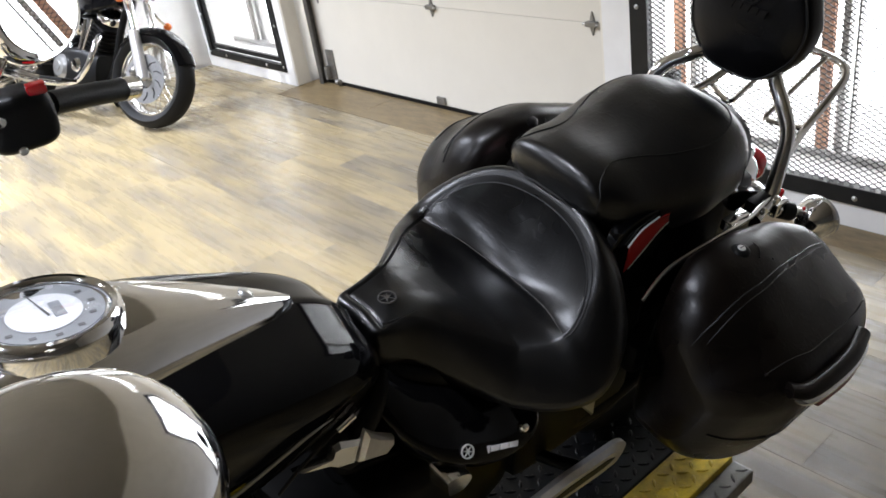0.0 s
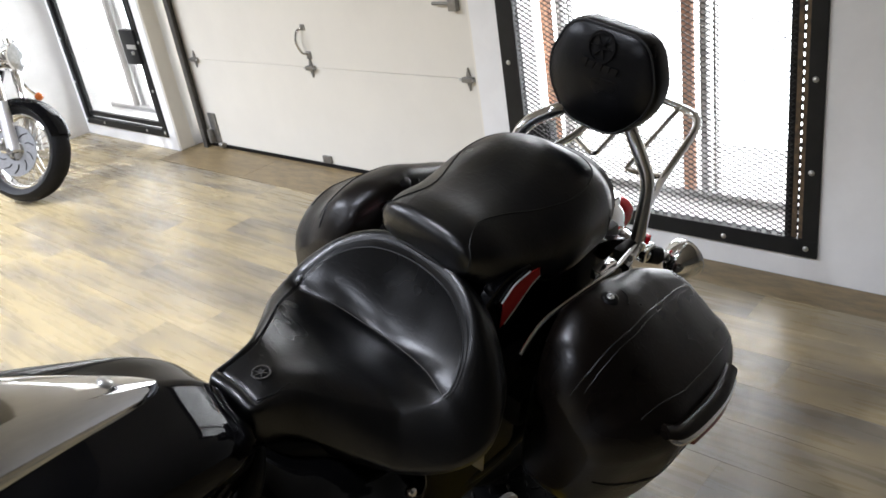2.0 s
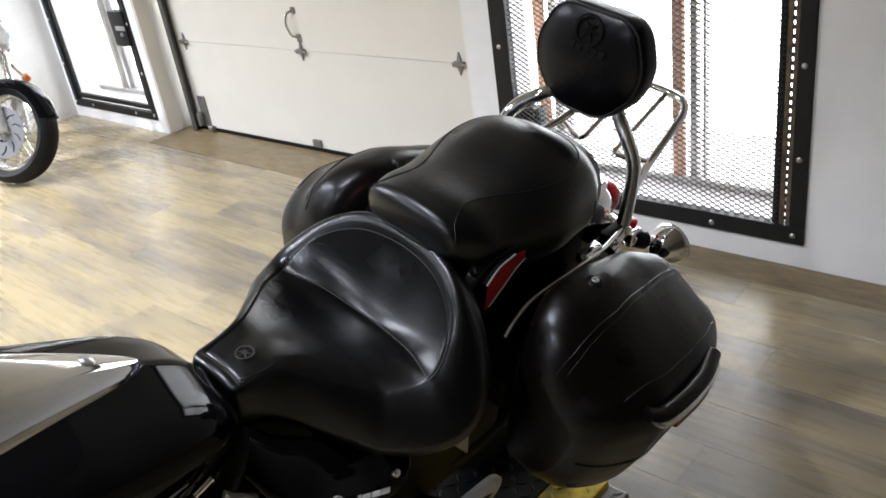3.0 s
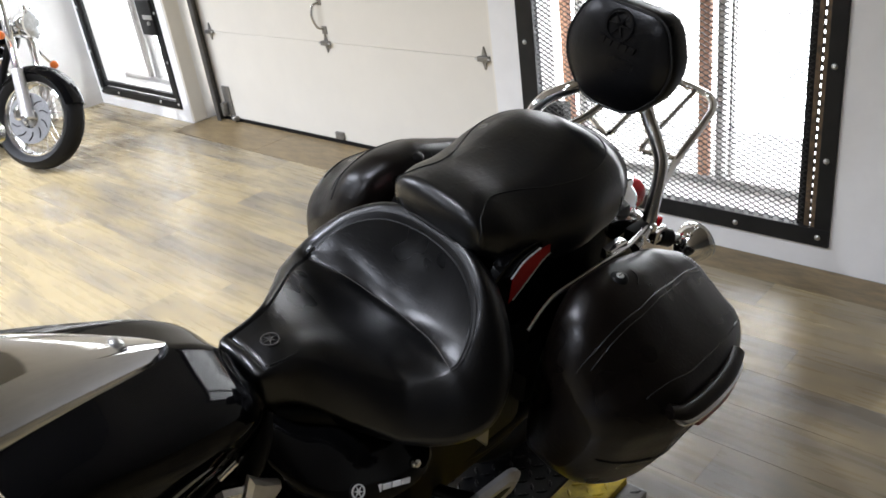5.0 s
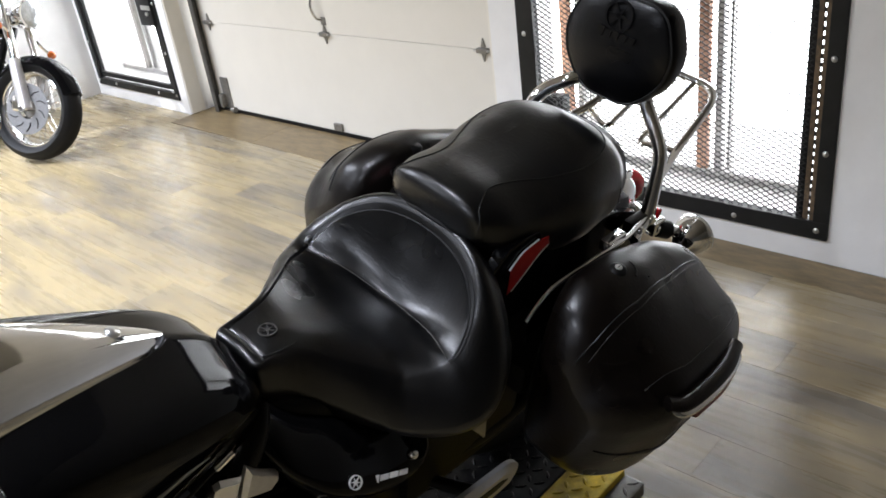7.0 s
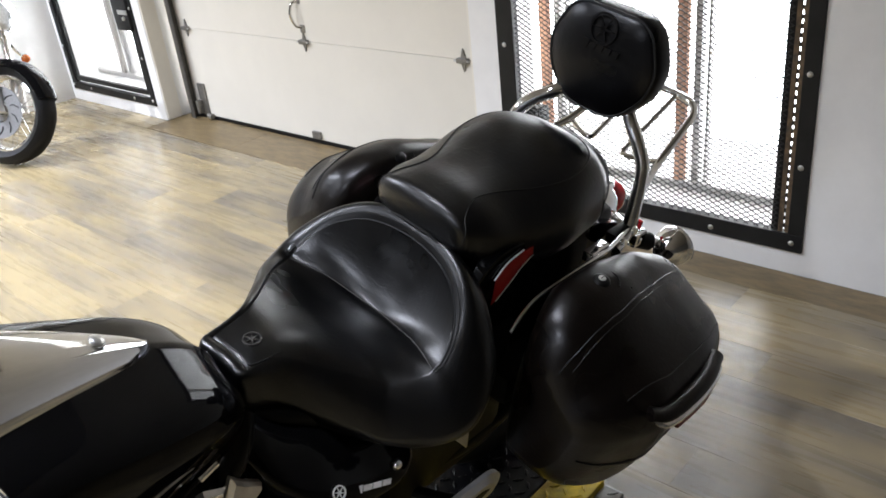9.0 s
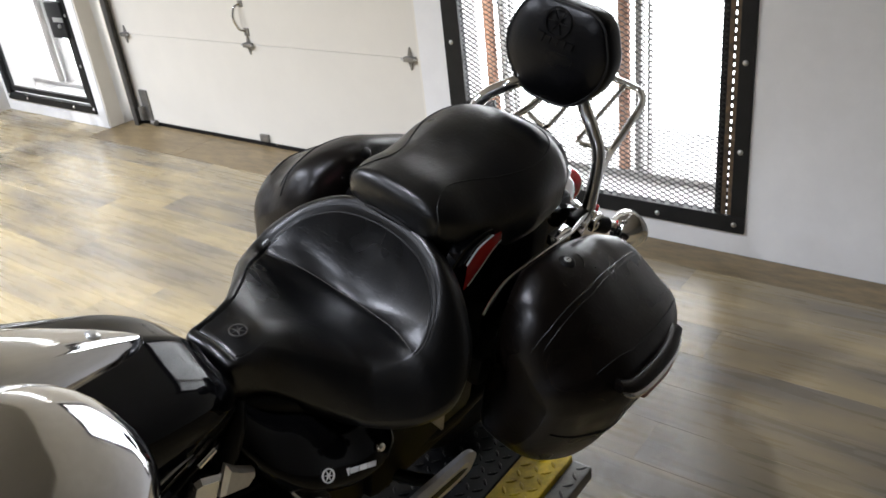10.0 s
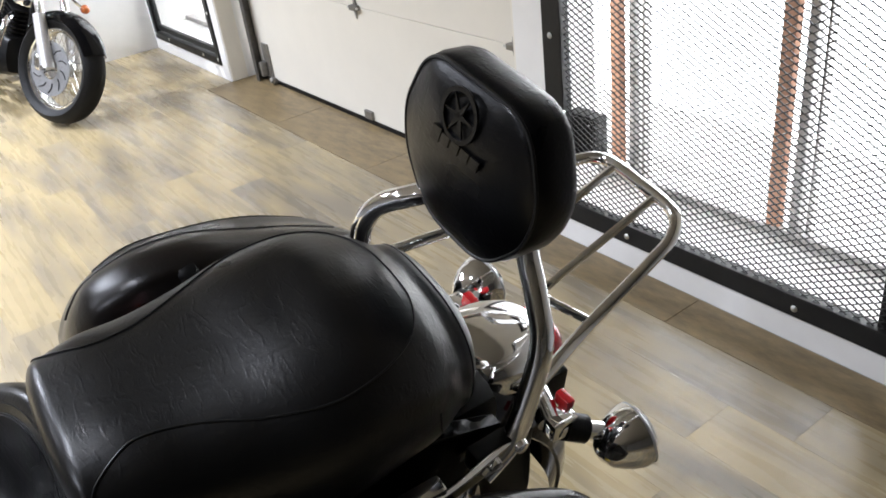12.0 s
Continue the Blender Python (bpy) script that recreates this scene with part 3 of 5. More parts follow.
def jamb_lining():
    for name, a, b in (("trim_jamb_gate", GAR_Y1 - 0.014, GAR_Y1 - 0.002), ("trim_jamb_window", GAR_Y0 + 0.002, GAR_Y0 + 0.014)):
        structure(name, box(XW + 0.004, XD - 0.06, a, b, 0.004, GAR_Z1 - 0.002, 0.002), M_CREAM, "cream painted lining of the garage opening", "trim")


build_room()
jamb_lining()
reveal_box()
garage_door()
grille("window_1", WIN_Y0, WIN_Y1, WIN_Z0, WIN_Z1, "dark steel grille window with expanded metal over daylight", 0.085, True, 0.0020)
grille("window_2", GATE_Y0, GATE_Y1, GATE_Z0, GATE_Z1, "dark steel framed mesh gate beside the garage door", 0.048, False, 0.0007)
shopfront()
gate_lock()
ceiling_lamps()


# ---- the large motorcycle ----
BIKE = pose(0.097, 1.585, 0.0, 15.0, 0.0, -3.5)


class Loft:
    """A body of cross-sections along x. Rows: x, half width, edge-top z, centre-top z, bottom z, bottom half width."""

    def __init__(self, rows, roll=0.78, side=0.45, dome=0.0, shoulder=(0.93, 0.76)):
        self.rows = np.array(spline(rows, 6))
        self.roll, self.side, self.dome, self.shoulder = roll, side, dome, shoulder

    def section(self, r, n=4):
        x, w, ze, zc, zb, wb = r
        half = [(0.0, zb), (wb * 0.9, zb), (wb + (w - wb) * 0.45, zb + (ze - zb) * 0.12)] + [(y, z) for _, y, z in self.upper(r)][::-1]
        right = spline([(x, -a, b) for a, b in half], n)
        left = spline([(x, a, b) for a, b in half], n)[::-1]
        return right + left[1:-1]

    def upper(self, r):
        """The top from the centre to the widest point: parameter, half width, z."""
        x, w, ze, zc, zb, wb = r
        rl, h = self.roll, ze - zb
        zs = zb + h * self.side
        if self.dome:
            out = []
            for k in range(8):
                a = math.pi / 2 * (1 - k / 7)
                y, s = math.cos(a) ** self.dome, math.sin(a) ** self.dome
                out.append((y, w * y, zs + (zc - zs) * s + (ze - zc) * math.sin(math.pi * min(1.0, y)) * 0.5))
            return out
        return [(0, 0, zc), (0.3 * rl, w * rl * 0.3, zc + (ze - zc) * 0.03), (0.62 * rl, w * rl * 0.62, zc + (ze - zc) * 0.12), (0.86 * rl, w * rl * 0.86, zc + (ze - zc) * 0.52), (rl, w * rl, ze), (0.90, w * 0.90, zb + h * self.shoulder[0]), (0.965, w * 0.965, zb + h * self.shoulder[1]), (1.0, w, zs)]

    def mesh(self, n=4):
        return rings(bmesh.new(), [self.section(r, n) for r in self.rows])

    def at(self, x, v, lift=0.0):
        """A point on the top surface: v from -1 to 1 across between the rolled edges."""
        r = np.array([np.interp(x, self.rows[:, 0], self.rows[:, k]) for k in range(6)])
        sp = spline(self.upper(r), 8)
        y = float(np.interp(abs(v), [q[0] for q in sp], [q[1] for q in sp]))
        z = float(np.interp(abs(v), [q[0] for q in sp], [q[2] for q in sp]))
        x = float(r[0])
        return Vector((x, math.copysign(y, v), z + lift))


def badge(m, r, parent, mat_, name="badge"):
    """A round raised badge: a ring with crossed bars."""
    bm = bmesh.new()
    lathe([(r * 0.84, -0.001), (r * 0.84, 0.0022), (r, 0.0022), (r, -0.001)], 28, m, bm)
    ring = part(name, bm, mat_, parent)
    for k in range(3):
        mm = m @ pose(0, 0, 0, 0, 0, 60 * k + 30)
        part("bar", plate([(-r * 0.80, 0), (0, -r * 0.13), (r * 0.80, 0), (0, r * 0.13)], 0.0024, mm), mat_, ring)
    return ring


def word_bars(m, width, height, parent, mat_, count=4, depth=0.0016):
    """Illegible lettering: slanted plain bars."""
    w = width / count
    for k in range(count):
        x = -width / 2 + k * w
        h = height if k == 0 else height * 0.72
        part("letter_bar", plate([(x, -h / 2), (x + w * 0.86, -h / 2), (x + w * 0.86 + h * 0.25, h / 2), (x + h * 0.25, h / 2)], depth, m), mat_, parent)


def wheel(parent, name, m, r, tyre_w, rim_r, spokes=36, disc=True, disc_side=-1, material_rim=None):
    """A wire-spoked wheel about the local y axis of m."""
    mm = m @ pose(0, 0, 0, 90, 0, 0)
    h = tyre_w / 2
    prof = [(rim_r, -h * 0.55), (rim_r + 0.012, -h * 0.8), ((r + rim_r) / 2, -h), (r - 0.028, -h * 0.88), (r - 0.010, -h * 0.62), (r - 0.001, -h * 0.25), (r, 0), (r - 0.001, h * 0.25), (r - 0.010, h * 0.62), (r - 0.028, h * 0.88), ((r + rim_r) / 2, h), (rim_r + 0.012, h * 0.8), (rim_r, h * 0.55)]
    tyre = part(name, lathe(prof, 56, mm), M_TYRE, parent, "black rubber tyre on a chrome spoked rim")
    part("rim", lathe([(rim_r + 0.006, -h * 0.62), (rim_r - 0.004, -h * 0.66), (rim_r - 0.016, -h * 0.5), (rim_r - 0.022, 0), (rim_r - 0.016, h * 0.5), (rim_r - 0.004, h * 0.66), (rim_r + 0.006, h * 0.62)], 56, mm), M_CHROME, tyre)
    part("hub", lathe([(0.012, -0.065), (0.05, -0.06), (0.052, -0.045), (0.028, -0.03), (0.028, 0.03), (0.052, 0.045), (0.05, 0.06), (0.012, 0.065)], 24, mm), M_DULLCHROME, tyre)
    bm = bmesh.new()
    for k in range(spokes):
        a = 2 * math.pi * k / spokes
        b = a + (0.42 if k % 2 else -0.42)
        s = 0.048 if k % 4 < 2 else -0.048
        rod(mm @ Vector((0.045 * math.cos(b), 0.045 * math.sin(b), s)), mm @ Vector(((rim_r - 0.02) * math.cos(a), (rim_r - 0.02) * math.sin(a), 0.0)), 0.0019, 5, bm)
    part("spokes", bm, M_CHROME, tyre, "thin chrome wire spokes")
    if disc:
        zz = disc_side * 0.075
        part("brake_disc", lathe([(0.06, zz - 0.0025), (0.155, zz - 0.0025), (0.155, zz + 0.0025), (0.06, zz + 0.0025)], 40, mm), M_BRAKE, tyre, "drilled steel brake disc")
        for k in range(10):
            a = 2 * math.pi * k / 10
            part("disc_slot", tube([mm @ Vector((rr * math.cos(a + w), rr * math.sin(a + w), zz * 1.03)) for rr, w in ((0.085, 0.0), (0.11, 0.10), (0.138, 0.32))], 0.0055, 6, 3, None, False, 0.6), M_SATIN, tyre)
    return tyre


def fender(parent, m, r, w, a0, a1, mat_, name="fender", drop=0.05, n=18, label=""):
    """A curved mudguard with skirted sides over a wheel about y."""
    rows = []
    for k in range(n + 1):
        a = radians(a0 + (a1 - a0) * k / n)
        t = abs(2 * k / n - 1)
        ww = w * (1 - 0.12 * t ** 4)
        sec = []
        for s in np.linspace(-1, 1, 13):
            rr = r - drop * abs(s) ** 3
            sec.append((s * ww, rr))
        inner = [(y * 0.96, rr - 0.004) for y, rr in sec[::-1]]
        rows.append([m @ Vector((rr * math.cos(a), y, rr * math.sin(a))) for y, rr in sec + inner])
    return part(name, rings(bmesh.new(), rows), mat_, parent, label)


def big_motorcycle():
    top = base("motorcycle", BIKE, "black touring cruiser motorcycle with leather seats and saddlebags", "motorcycle")

    # fuel tank with its chrome console and gauge
    tank_l = Loft([(0.33, 0.09, 1.06, 1.08, 0.94, 0.06), (0.38, 0.135, 1.085, 1.12, 0.92, 0.10), (0.48, 0.175, 1.085, 1.15, 0.90, 0.15), (0.60, 0.190, 1.105, 1.145, 0.895, 0.165), (0.72, 0.176, 1.082, 1.105, 0.885, 0.155),
                   (0.82, 0.160, 1.043, 1.064, 0.872, 0.13), (0.90, 0.142, 1.010, 1.030, 0.862, 0.110), (0.955, 0.118, 0.974, 0.994, 0.855, 0.088), (0.985, 0.085, 0.93, 0.955, 0.85, 0.06), (1.0, 0.05, 0.89, 0.91, 0.85, 0.04)], side=0.55, dome=0.72)
    tank = part("fuel_tank", tank_l.mesh(), M_BLACK, top, "gloss black teardrop fuel tank")
    part("tank_seam", tube([(0.945, -0.111, 0.899), (0.929, -0.120, 0.912), (0.885, -0.138, 0.927), (0.822, -0.155, 0.938), (0.766, -0.166, 0.938), (0.68, -0.180, 0.936), (0.56, -0.187, 0.936)], 0.0026, 8), M_GREYALU, tank, "thin bright tank flange")
    part("fuel_line", tube([(0.90, -0.145, 0.925), (0.884, -0.150, 0.918), (0.841, -0.152, 0.898), (0.795, -0.152, 0.872), (0.76, -0.150, 0.84)], 0.003, 8), M_SATIN, tank)
    part("line_clamp", tube([(0.862, -0.152, 0.908), (0.893, -0.150, 0.918)], 0.006, 10, 2), M_CHROME, tank, "small chrome clamp")
    rows = []
    for x, hw, z, fl in spline([(0.36, 0.03, 1.105, 0.006), (0.40, 0.085, 1.155, 0.016), (0.47, 0.122, 1.184, 0.024), (0.56, 0.120, 1.188, 0.030), (0.65, 0.098, 1.166, 0.030), (0.74, 0.070, 1.128, 0.024), (0.82, 0.042, 1.086, 0.018), (0.87, 0.022, 1.056, 0.012), (0.890, 0.007, 1.042, 0.006)], 5):
        zt = float(np.interp(x, tank_l.rows[:, 0], tank_l.rows[:, 3]))
        lo = min(z - fl, zt + 0.006)
        sec = [(-hw, lo - hw * 0.30), (-hw * 1.0, lo - hw * 0.26), (-hw * 0.62, z - fl * 0.16), (-hw * 0.5, z), (0, z + 0.003), (hw * 0.5, z), (hw * 0.62, z - fl * 0.16), (hw, lo - hw * 0.26), (hw, lo - hw * 0.30), (0, lo - 0.02)]
        rows.append([(x, y, zz) for y, zz in sec])
    console = part("console", rings(bmesh.new(), rows), M_CHROME, tank, "mirror chrome tank console", split=60)
    part("console_screw", lathe([(0.001, 0.004), (0.008, 0.003), (0.011, 0.0), (0.011, -0.004)], 16, pose(0.824, 0, 1.088, 0, 30, 0)), M_BOLT, console)
    gm = pose(0.580, 0.0, 1.190, -8, 9, 0) @ Matrix.Diagonal((0.95, 0.95, 0.95, 1))
    part("gauge", lathe([(0.001, -0.03), (0.092, -0.03), (0.092, -0.006), (0.090, 0.004), (0.085, 0.010), (0.079, 0.010), (0.075, 0.006), (0.074, 0.001), (0.001, 0.001)], 48, gm), M_CHROME, tank, "round chrome-rimmed speedometer")
    part("dial", lathe([(0.001, 0.0015), (0.070, 0.0015), (0.070, 0.0025), (0.001, 0.0025)], 40, gm), M_DIALGREY, tank, "grey dial ring of the speedometer")
    part("dial_centre", lathe([(0.001, 0.003), (0.044, 0.003), (0.044, 0.004), (0.001, 0.004)], 36, gm), M_DIAL, tank, "white centre of the speedometer")
    for k in range(9):
        a = radians(-210 + 30 * k)
        part("dial_mark", plate([(-0.004, -0.003), (0.004, -0.003), (0.004, 0.003), (-0.004, 0.003)], 0.0006, gm @ Matrix.Translation((0.056 * math.cos(a), 0.056 * math.sin(a), 0.0026))), M_MARK, tank)
    part("dial_screen", plate([(-0.012, -0.018), (0.002, -0.018), (0.002, 0.018), (-0.012, 0.018)], 0.0006, gm @ Matrix.Translation((0.02, 0, 0.0042))), M_DIALGREY, tank)
    part("needle", plate([(-0.012, -0.0015), (0.05, -0.0006), (0.05, 0.0006), (-0.012, 0.0015)], 0.0008, gm @ pose(0, 0, 0.0052, 0, 0, 100)), M_MARK, tank)
    pane = part("gauge_glass", lathe([(0.001, 0.0095), (0.03, 0.0094), (0.071, 0.006), (0.071, 0.005), (0.03, 0.0082), (0.001, 0.0083)], 40, gm), M_GLASS, tank)
    pane.visible_shadow = False

    # rider seat: a bowl inside a stitched line, and a padded border rolling over it
    half = np.array([(1.018, 0.046, 0.938), (1.09, 0.056, 0.945), (1.165, 0.112, 0.923), (1.225, 0.165, 0.894), (1.28, 0.194, 0.876), (1.321, 0.188, 0.907), (1.361, 0.156, 0.944), (1.392, 0.093, 0.973), (1.405, 0.0, 0.981)])
    pad_of = np.array([(0.016, 0.004), (0.0203, 0.0055), (0.0274, 0.0057), (0.0368, 0.0062), (0.0487, 0.0066), (0.0606, 0.0089), (0.0658, 0.018), (0.0618, 0.024), (0.0501, 0.0215)])
    mirrored = np.vstack([half, (half * (1, -1, 1))[-2::-1]])
    stitch = np.array(spline(mirrored, 9))
    pads = np.array(spline(np.vstack([pad_of, pad_of[-2::-1]]), 9))
    count = len(stitch) // 2
    centre = spline([(1.018, 0.945), (1.06, 0.946), (1.11, 0.934), (1.17, 0.905), (1.25, 0.868), (1.30, 0.850), (1.335, 0.842), (1.36, 0.862), (1.383, 0.905), (1.398, 0.950), (1.405, 0.981)], 8)
    cx, cz = np.array([c[0] for c in centre]), np.array([c[1] for c in centre])

    def fold(y):
        """Where the seam across the bowl runs, by its distance from the middle."""
        return 1.336 - 0.056 * (abs(y) / 0.194) ** 1.7

    def bowl(x, y, half_width, edge_z):
        z0 = float(np.interp(x, cx, cz))
        u = min(1.0, abs(y) / max(half_width, 1e-6))
        d = x - fold(y)
        crease = -0.0035 * math.exp(-(d / 0.006) ** 2) + 0.0045 * math.exp(-((d + 0.028) / 0.020) ** 2) * (1 - u ** 3)
        return z0 + (edge_z - z0) * u ** 2.1 + crease * (1 - u ** 6)

    def on_bowl(x, y, lift=0.0):
        w = float(np.interp(x, stitch[:count + 1, 0], stitch[:count + 1, 1]))
        e = float(np.interp(x, stitch[:count + 1, 0], stitch[:count + 1, 2]))
        return Vector((x, y, bowl(x, y, w, e) + lift))

    # the near edge sags level with the bowl ahead of the cross seam
    for i in range(count + 1, len(stitch)):
        sag = 0.95 * max(0.0, min(1.0, (1.283 - stitch[i, 0]) / 0.07)) * max(0.0, min(1.0, (stitch[i, 0] - 1.03) / 0.09))
        stitch[i, 2] += (float(np.interp(stitch[i, 0], cx, cz)) - 0.030 - stitch[i, 2]) * sag

    bm = bmesh.new()
    across = [math.sin(math.pi / 2 * k / 12) for k in range(-12, 13)]
    grid = [[(x, y * u, bowl(x, y * u, y, z if u >= 0 else float(stitch[2 * count - i, 2]))) for u in across[::-1]] for i, (x, y, z) in enumerate(stitch[:count])]
    grid.append([tuple(stitch[count])] * len(across))
    rings(bm, grid, False, False)
    nose = np.array(grid[0][::-1][1:-1])
    loop = np.vstack([stitch, nose])
    wide = np.vstack([pads, [(0.030, 0.004)] * len(nose)])
    for _ in range(3):
        wide = (np.roll(wide, 1, 0) + 2 * wide + np.roll(wide, -1, 0)) / 4
    way = np.roll(loop, -1, 0)[:, :2] - np.roll(loop, 1, 0)[:, :2]
    out_of = np.stack([-way[:, 1], way[:, 0]], 1)
    out_of /= np.linalg.norm(out_of, axis=1)[:, None] + 1e-9
    for _ in range(6):
        out_of = (np.roll(out_of, 1, 0) + 2 * out_of + np.roll(out_of, -1, 0)) / 4
    out_of /= np.linalg.norm(out_of, axis=1)[:, None] + 1e-9
    floor_z = np.interp(loop[:, 0], [1.0, 1.06, 1.115, 1.18, 1.24, 1.35, 1.42], [0.878, 0.840, 0.795, 0.765, 0.755, 0.772, 0.800])
    soft = np.where(loop[:, 1] < 0, np.clip((1.36 - loop[:, 0]) / 0.07, 0, 1), 0) * np.clip((loop[:, 0] - 1.02) / 0.05, 0, 1)
    for _ in range(4):
        soft = (np.roll(soft, 1) + 2 * soft + np.roll(soft, -1)) / 4
    skin = []
    for share, rise in ((0, 0), (0.05, -0.15), (0.12, 0.35), (0.2, 0.72), (0.3, 0.95), (0.4, 1.0), (0.5, 0.92), (0.6, 0.7), (0.7, 0.3), (0.8, -0.2), (0.9, -0.9), (0.99, -1.9), (1.06, -3.0), (1.12, -4.2), (1.16, -5.4)):
        lift = np.where(rise > 0, rise * wide[:, 1], rise * 0.011)
        lift = lift * (1 - soft) - soft * 0.060 * (0.35 * share + 0.65 * share ** 2)
        reach = wide[:, 0] * share * (1 + 0.45 * soft)
        skin.append(np.column_stack([loop[:, :2] + out_of * reach[:, None], np.maximum(loop[:, 2] + lift, floor_z + 0.01)]))
    last = skin[-1]
    for k, (pull, down) in enumerate(((0.03, 0.35), (0.10, 0.72), (0.22, 0.93), (0.45, 1.0), (0.8, 1.0))):
        skin.append(np.column_stack([last[:, :2] - out_of * (wide[:, :1] * pull), last[:, 2] + (floor_z - last[:, 2]) * down]))
    rings(bm, skin, True, False)
    bmesh.ops.remove_doubles(bm, verts=bm.verts, dist=2e-5)
    seat = part("rider_seat", bm, M_LEATHER, top, "scooped black leather rider seat with stitched seams", split=70)

    def border_line(i0, i1, share, lift=0.0006):
        rise = float(np.interp(share, (0, 0.05, 0.12, 0.2, 0.3), (0, -0.15, 0.35, 0.72, 0.95)))
        return [(*(loop[i, :2] + out_of[i] * wide[i, 0] * share), loop[i, 2] + (1 - soft[i]) * rise * (wide[i, 1] if rise > 0 else 0.011) + lift) for i in range(i0, i1)]

    fork = 9 * 4
    part("seam", tube(border_line(0, 2 * count - fork + 1, 0.045), 0.0013, 6, 1), M_STITCH, seat)
    part("seam", tube(border_line(fork, 2 * count - fork + 1, 0.15), 0.0009, 6, 1), M_STITCH, seat)
    part("seam", tube([on_bowl(fold(y), y, 0.0012) for y in np.linspace(0.192, -0.192, 33)], 0.0012, 6, 1), M_SEAMTHREAD, seat, "worn pale seam across the bowl")
    part("seam", tube([on_bowl(x, 0.9 * y, 0.0008) for x, y in ((1.020, -0.047), (1.034, -0.052), (1.052, -0.058), (1.075, -0.060))], 0.0010, 6, 3), M_STITCH, seat)
    badge(Matrix.Translation(on_bowl(1.057, -0.004, 0.0)) @ pose(0, 0, 0, 0, 2, 90), 0.016, seat, M_SEAMTHREAD)
    part("seat_piping", tube([(0.992, -0.066, 0.884), (0.984, -0.04, 0.905), (0.981, 0.0, 0.914), (0.984, 0.04, 0.905), (0.992, 0.066, 0.884)], 0.006), M_LEATHER, seat)
    # seat base and tank mount below the nose
    part("seat_pan", Loft([(0.93, 0.06, 0.89, 0.895, 0.80, 0.055), (1.0, 0.085, 0.87, 0.875, 0.76, 0.08), (1.2, 0.13, 0.80, 0.80, 0.70, 0.12), (1.45, 0.15, 0.80, 0.80, 0.70, 0.13)]).mesh(3), M_SATIN, seat)
    part("tank_mount", tube([(0.985, -0.088, 0.90), (0.96, -0.108, 0.875), (0.935, -0.118, 0.845), (0.90, -0.128, 0.815)], [0.012, 0.018, 0.02, 0.014]), M_SATIN, tank)

    # passenger seat
    stations = spline([(1.435, 0.116, 1.075), (1.48, 0.136, 1.077), (1.54, 0.148, 1.074), (1.60, 0.163, 1.078), (1.67, 0.174, 1.091), (1.74, 0.166, 1.099), (1.80, 0.154, 1.080), (1.85, 0.126, 1.046)], 6)
    pil_rows = []

    def pillion_ring(x, w, zt, k=1.0):
        zb = float(np.interp(x, (1.41, 1.46, 1.52, 1.60, 1.90), (0.988, 0.950, 0.912, 0.880, 0.868)))
        zs, zm = zb + (zt - zb) * 0.42, zb + (zt - zb) * 0.45
        ring = []
        for i in range(64):
            c, q = math.cos(2 * math.pi * i / 64), math.sin(2 * math.pi * i / 64)
            z = zs + (zt - zs if c > 0 else zs - zb) * math.copysign(abs(c) ** 0.78, c)
            ring.append((x, k * w * math.copysign(abs(q) ** 0.78, q), zm + (z - zm) * k))
        pil_rows.append(ring)

    for k in range(1, 9):
        th = math.pi / 2 * k / 9
        pillion_ring(1.435 - 0.024 * math.cos(th), 0.116, 1.075, math.sin(th) ** 0.6)
    for row in stations:
        pillion_ring(*row)
    for k in range(9, 0, -1):
        th = math.pi / 2 * k / 10
        pillion_ring(1.85 + 0.050 * math.cos(th), 0.126, 1.046, math.sin(th) ** 0.7)
    pil_grid = np.array(pil_rows)

    def on_pillion(x, angle, lift=0.0008):
        """A point of the seat's skin at x, by the angle from the top (positive to the far side)."""
        xs = pil_grid[:, 0, 0]
        f = float(np.interp(x, xs, np.arange(len(xs))))
        i, g = min(int(f), len(xs) - 2), (angle / 360 * 64) % 64
        j, u, v = int(g), f - min(int(f), len(xs) - 2), g - int(g)
        a = pil_grid[i, j] * (1 - v) + pil_grid[i, (j + 1) % 64] * v
        b = pil_grid[i + 1, j] * (1 - v) + pil_grid[i + 1, (j + 1) % 64] * v
        p = Vector(a * (1 - u) + b * u)
        return p + lift * (p - Vector((p.x, 0, 0.97))).normalized()

    bm = rings(bmesh.new(), pil_rows)
    bmesh.ops.recalc_face_normals(bm, faces=bm.faces)
    pil = part("passenger_seat", bm, M_LEATHER, top, "rounded black leather passenger seat", split=70)
    line = [(1.424, 88), (1.428, 72), (1.440, 48), (1.47, 30), (1.50, 25), (1.55, 28), (1.61, 37), (1.68, 45), (1.74, 45), (1.79, 34), (1.818, 16), (1.824, 0)]
    part("seam", tube([on_pillion(x, a) for x, a in spline(line, 5)], 0.0013, 6, 1), M_STITCH, pil)
    part("seam", tube([on_pillion(x, -a) for x, a in spline(line, 5)], 0.0013, 6, 1), M_STITCH, pil)
    part("seam", tube([on_pillion(x, -a) for x, a in spline([(1.795, 84), (1.800, 98), (1.815, 112), (1.838, 118), (1.862, 112)], 5)], 0.0011, 6, 1), M_STITCH, pil)
    part("seam", tube([on_pillion(1.868, a) for a in range(-125, 126, 5)], 0.0011, 6, 1), M_STITCH, pil)
    part("front_welt", tube([on_pillion(x, a, 0.001) for x, a in spline([(1.50, 152), (1.455, 146), (1.424, 138), (1.414, 150), (1.4125, 180), (1.414, 210), (1.424, 222), (1.455, 214), (1.50, 208)], 5)], 0.0028, 6, 1), M_STITCH, pil)

    # backrest pad
    pm = pose(1.992, 0.0, 1.186, 0, -84, 0)
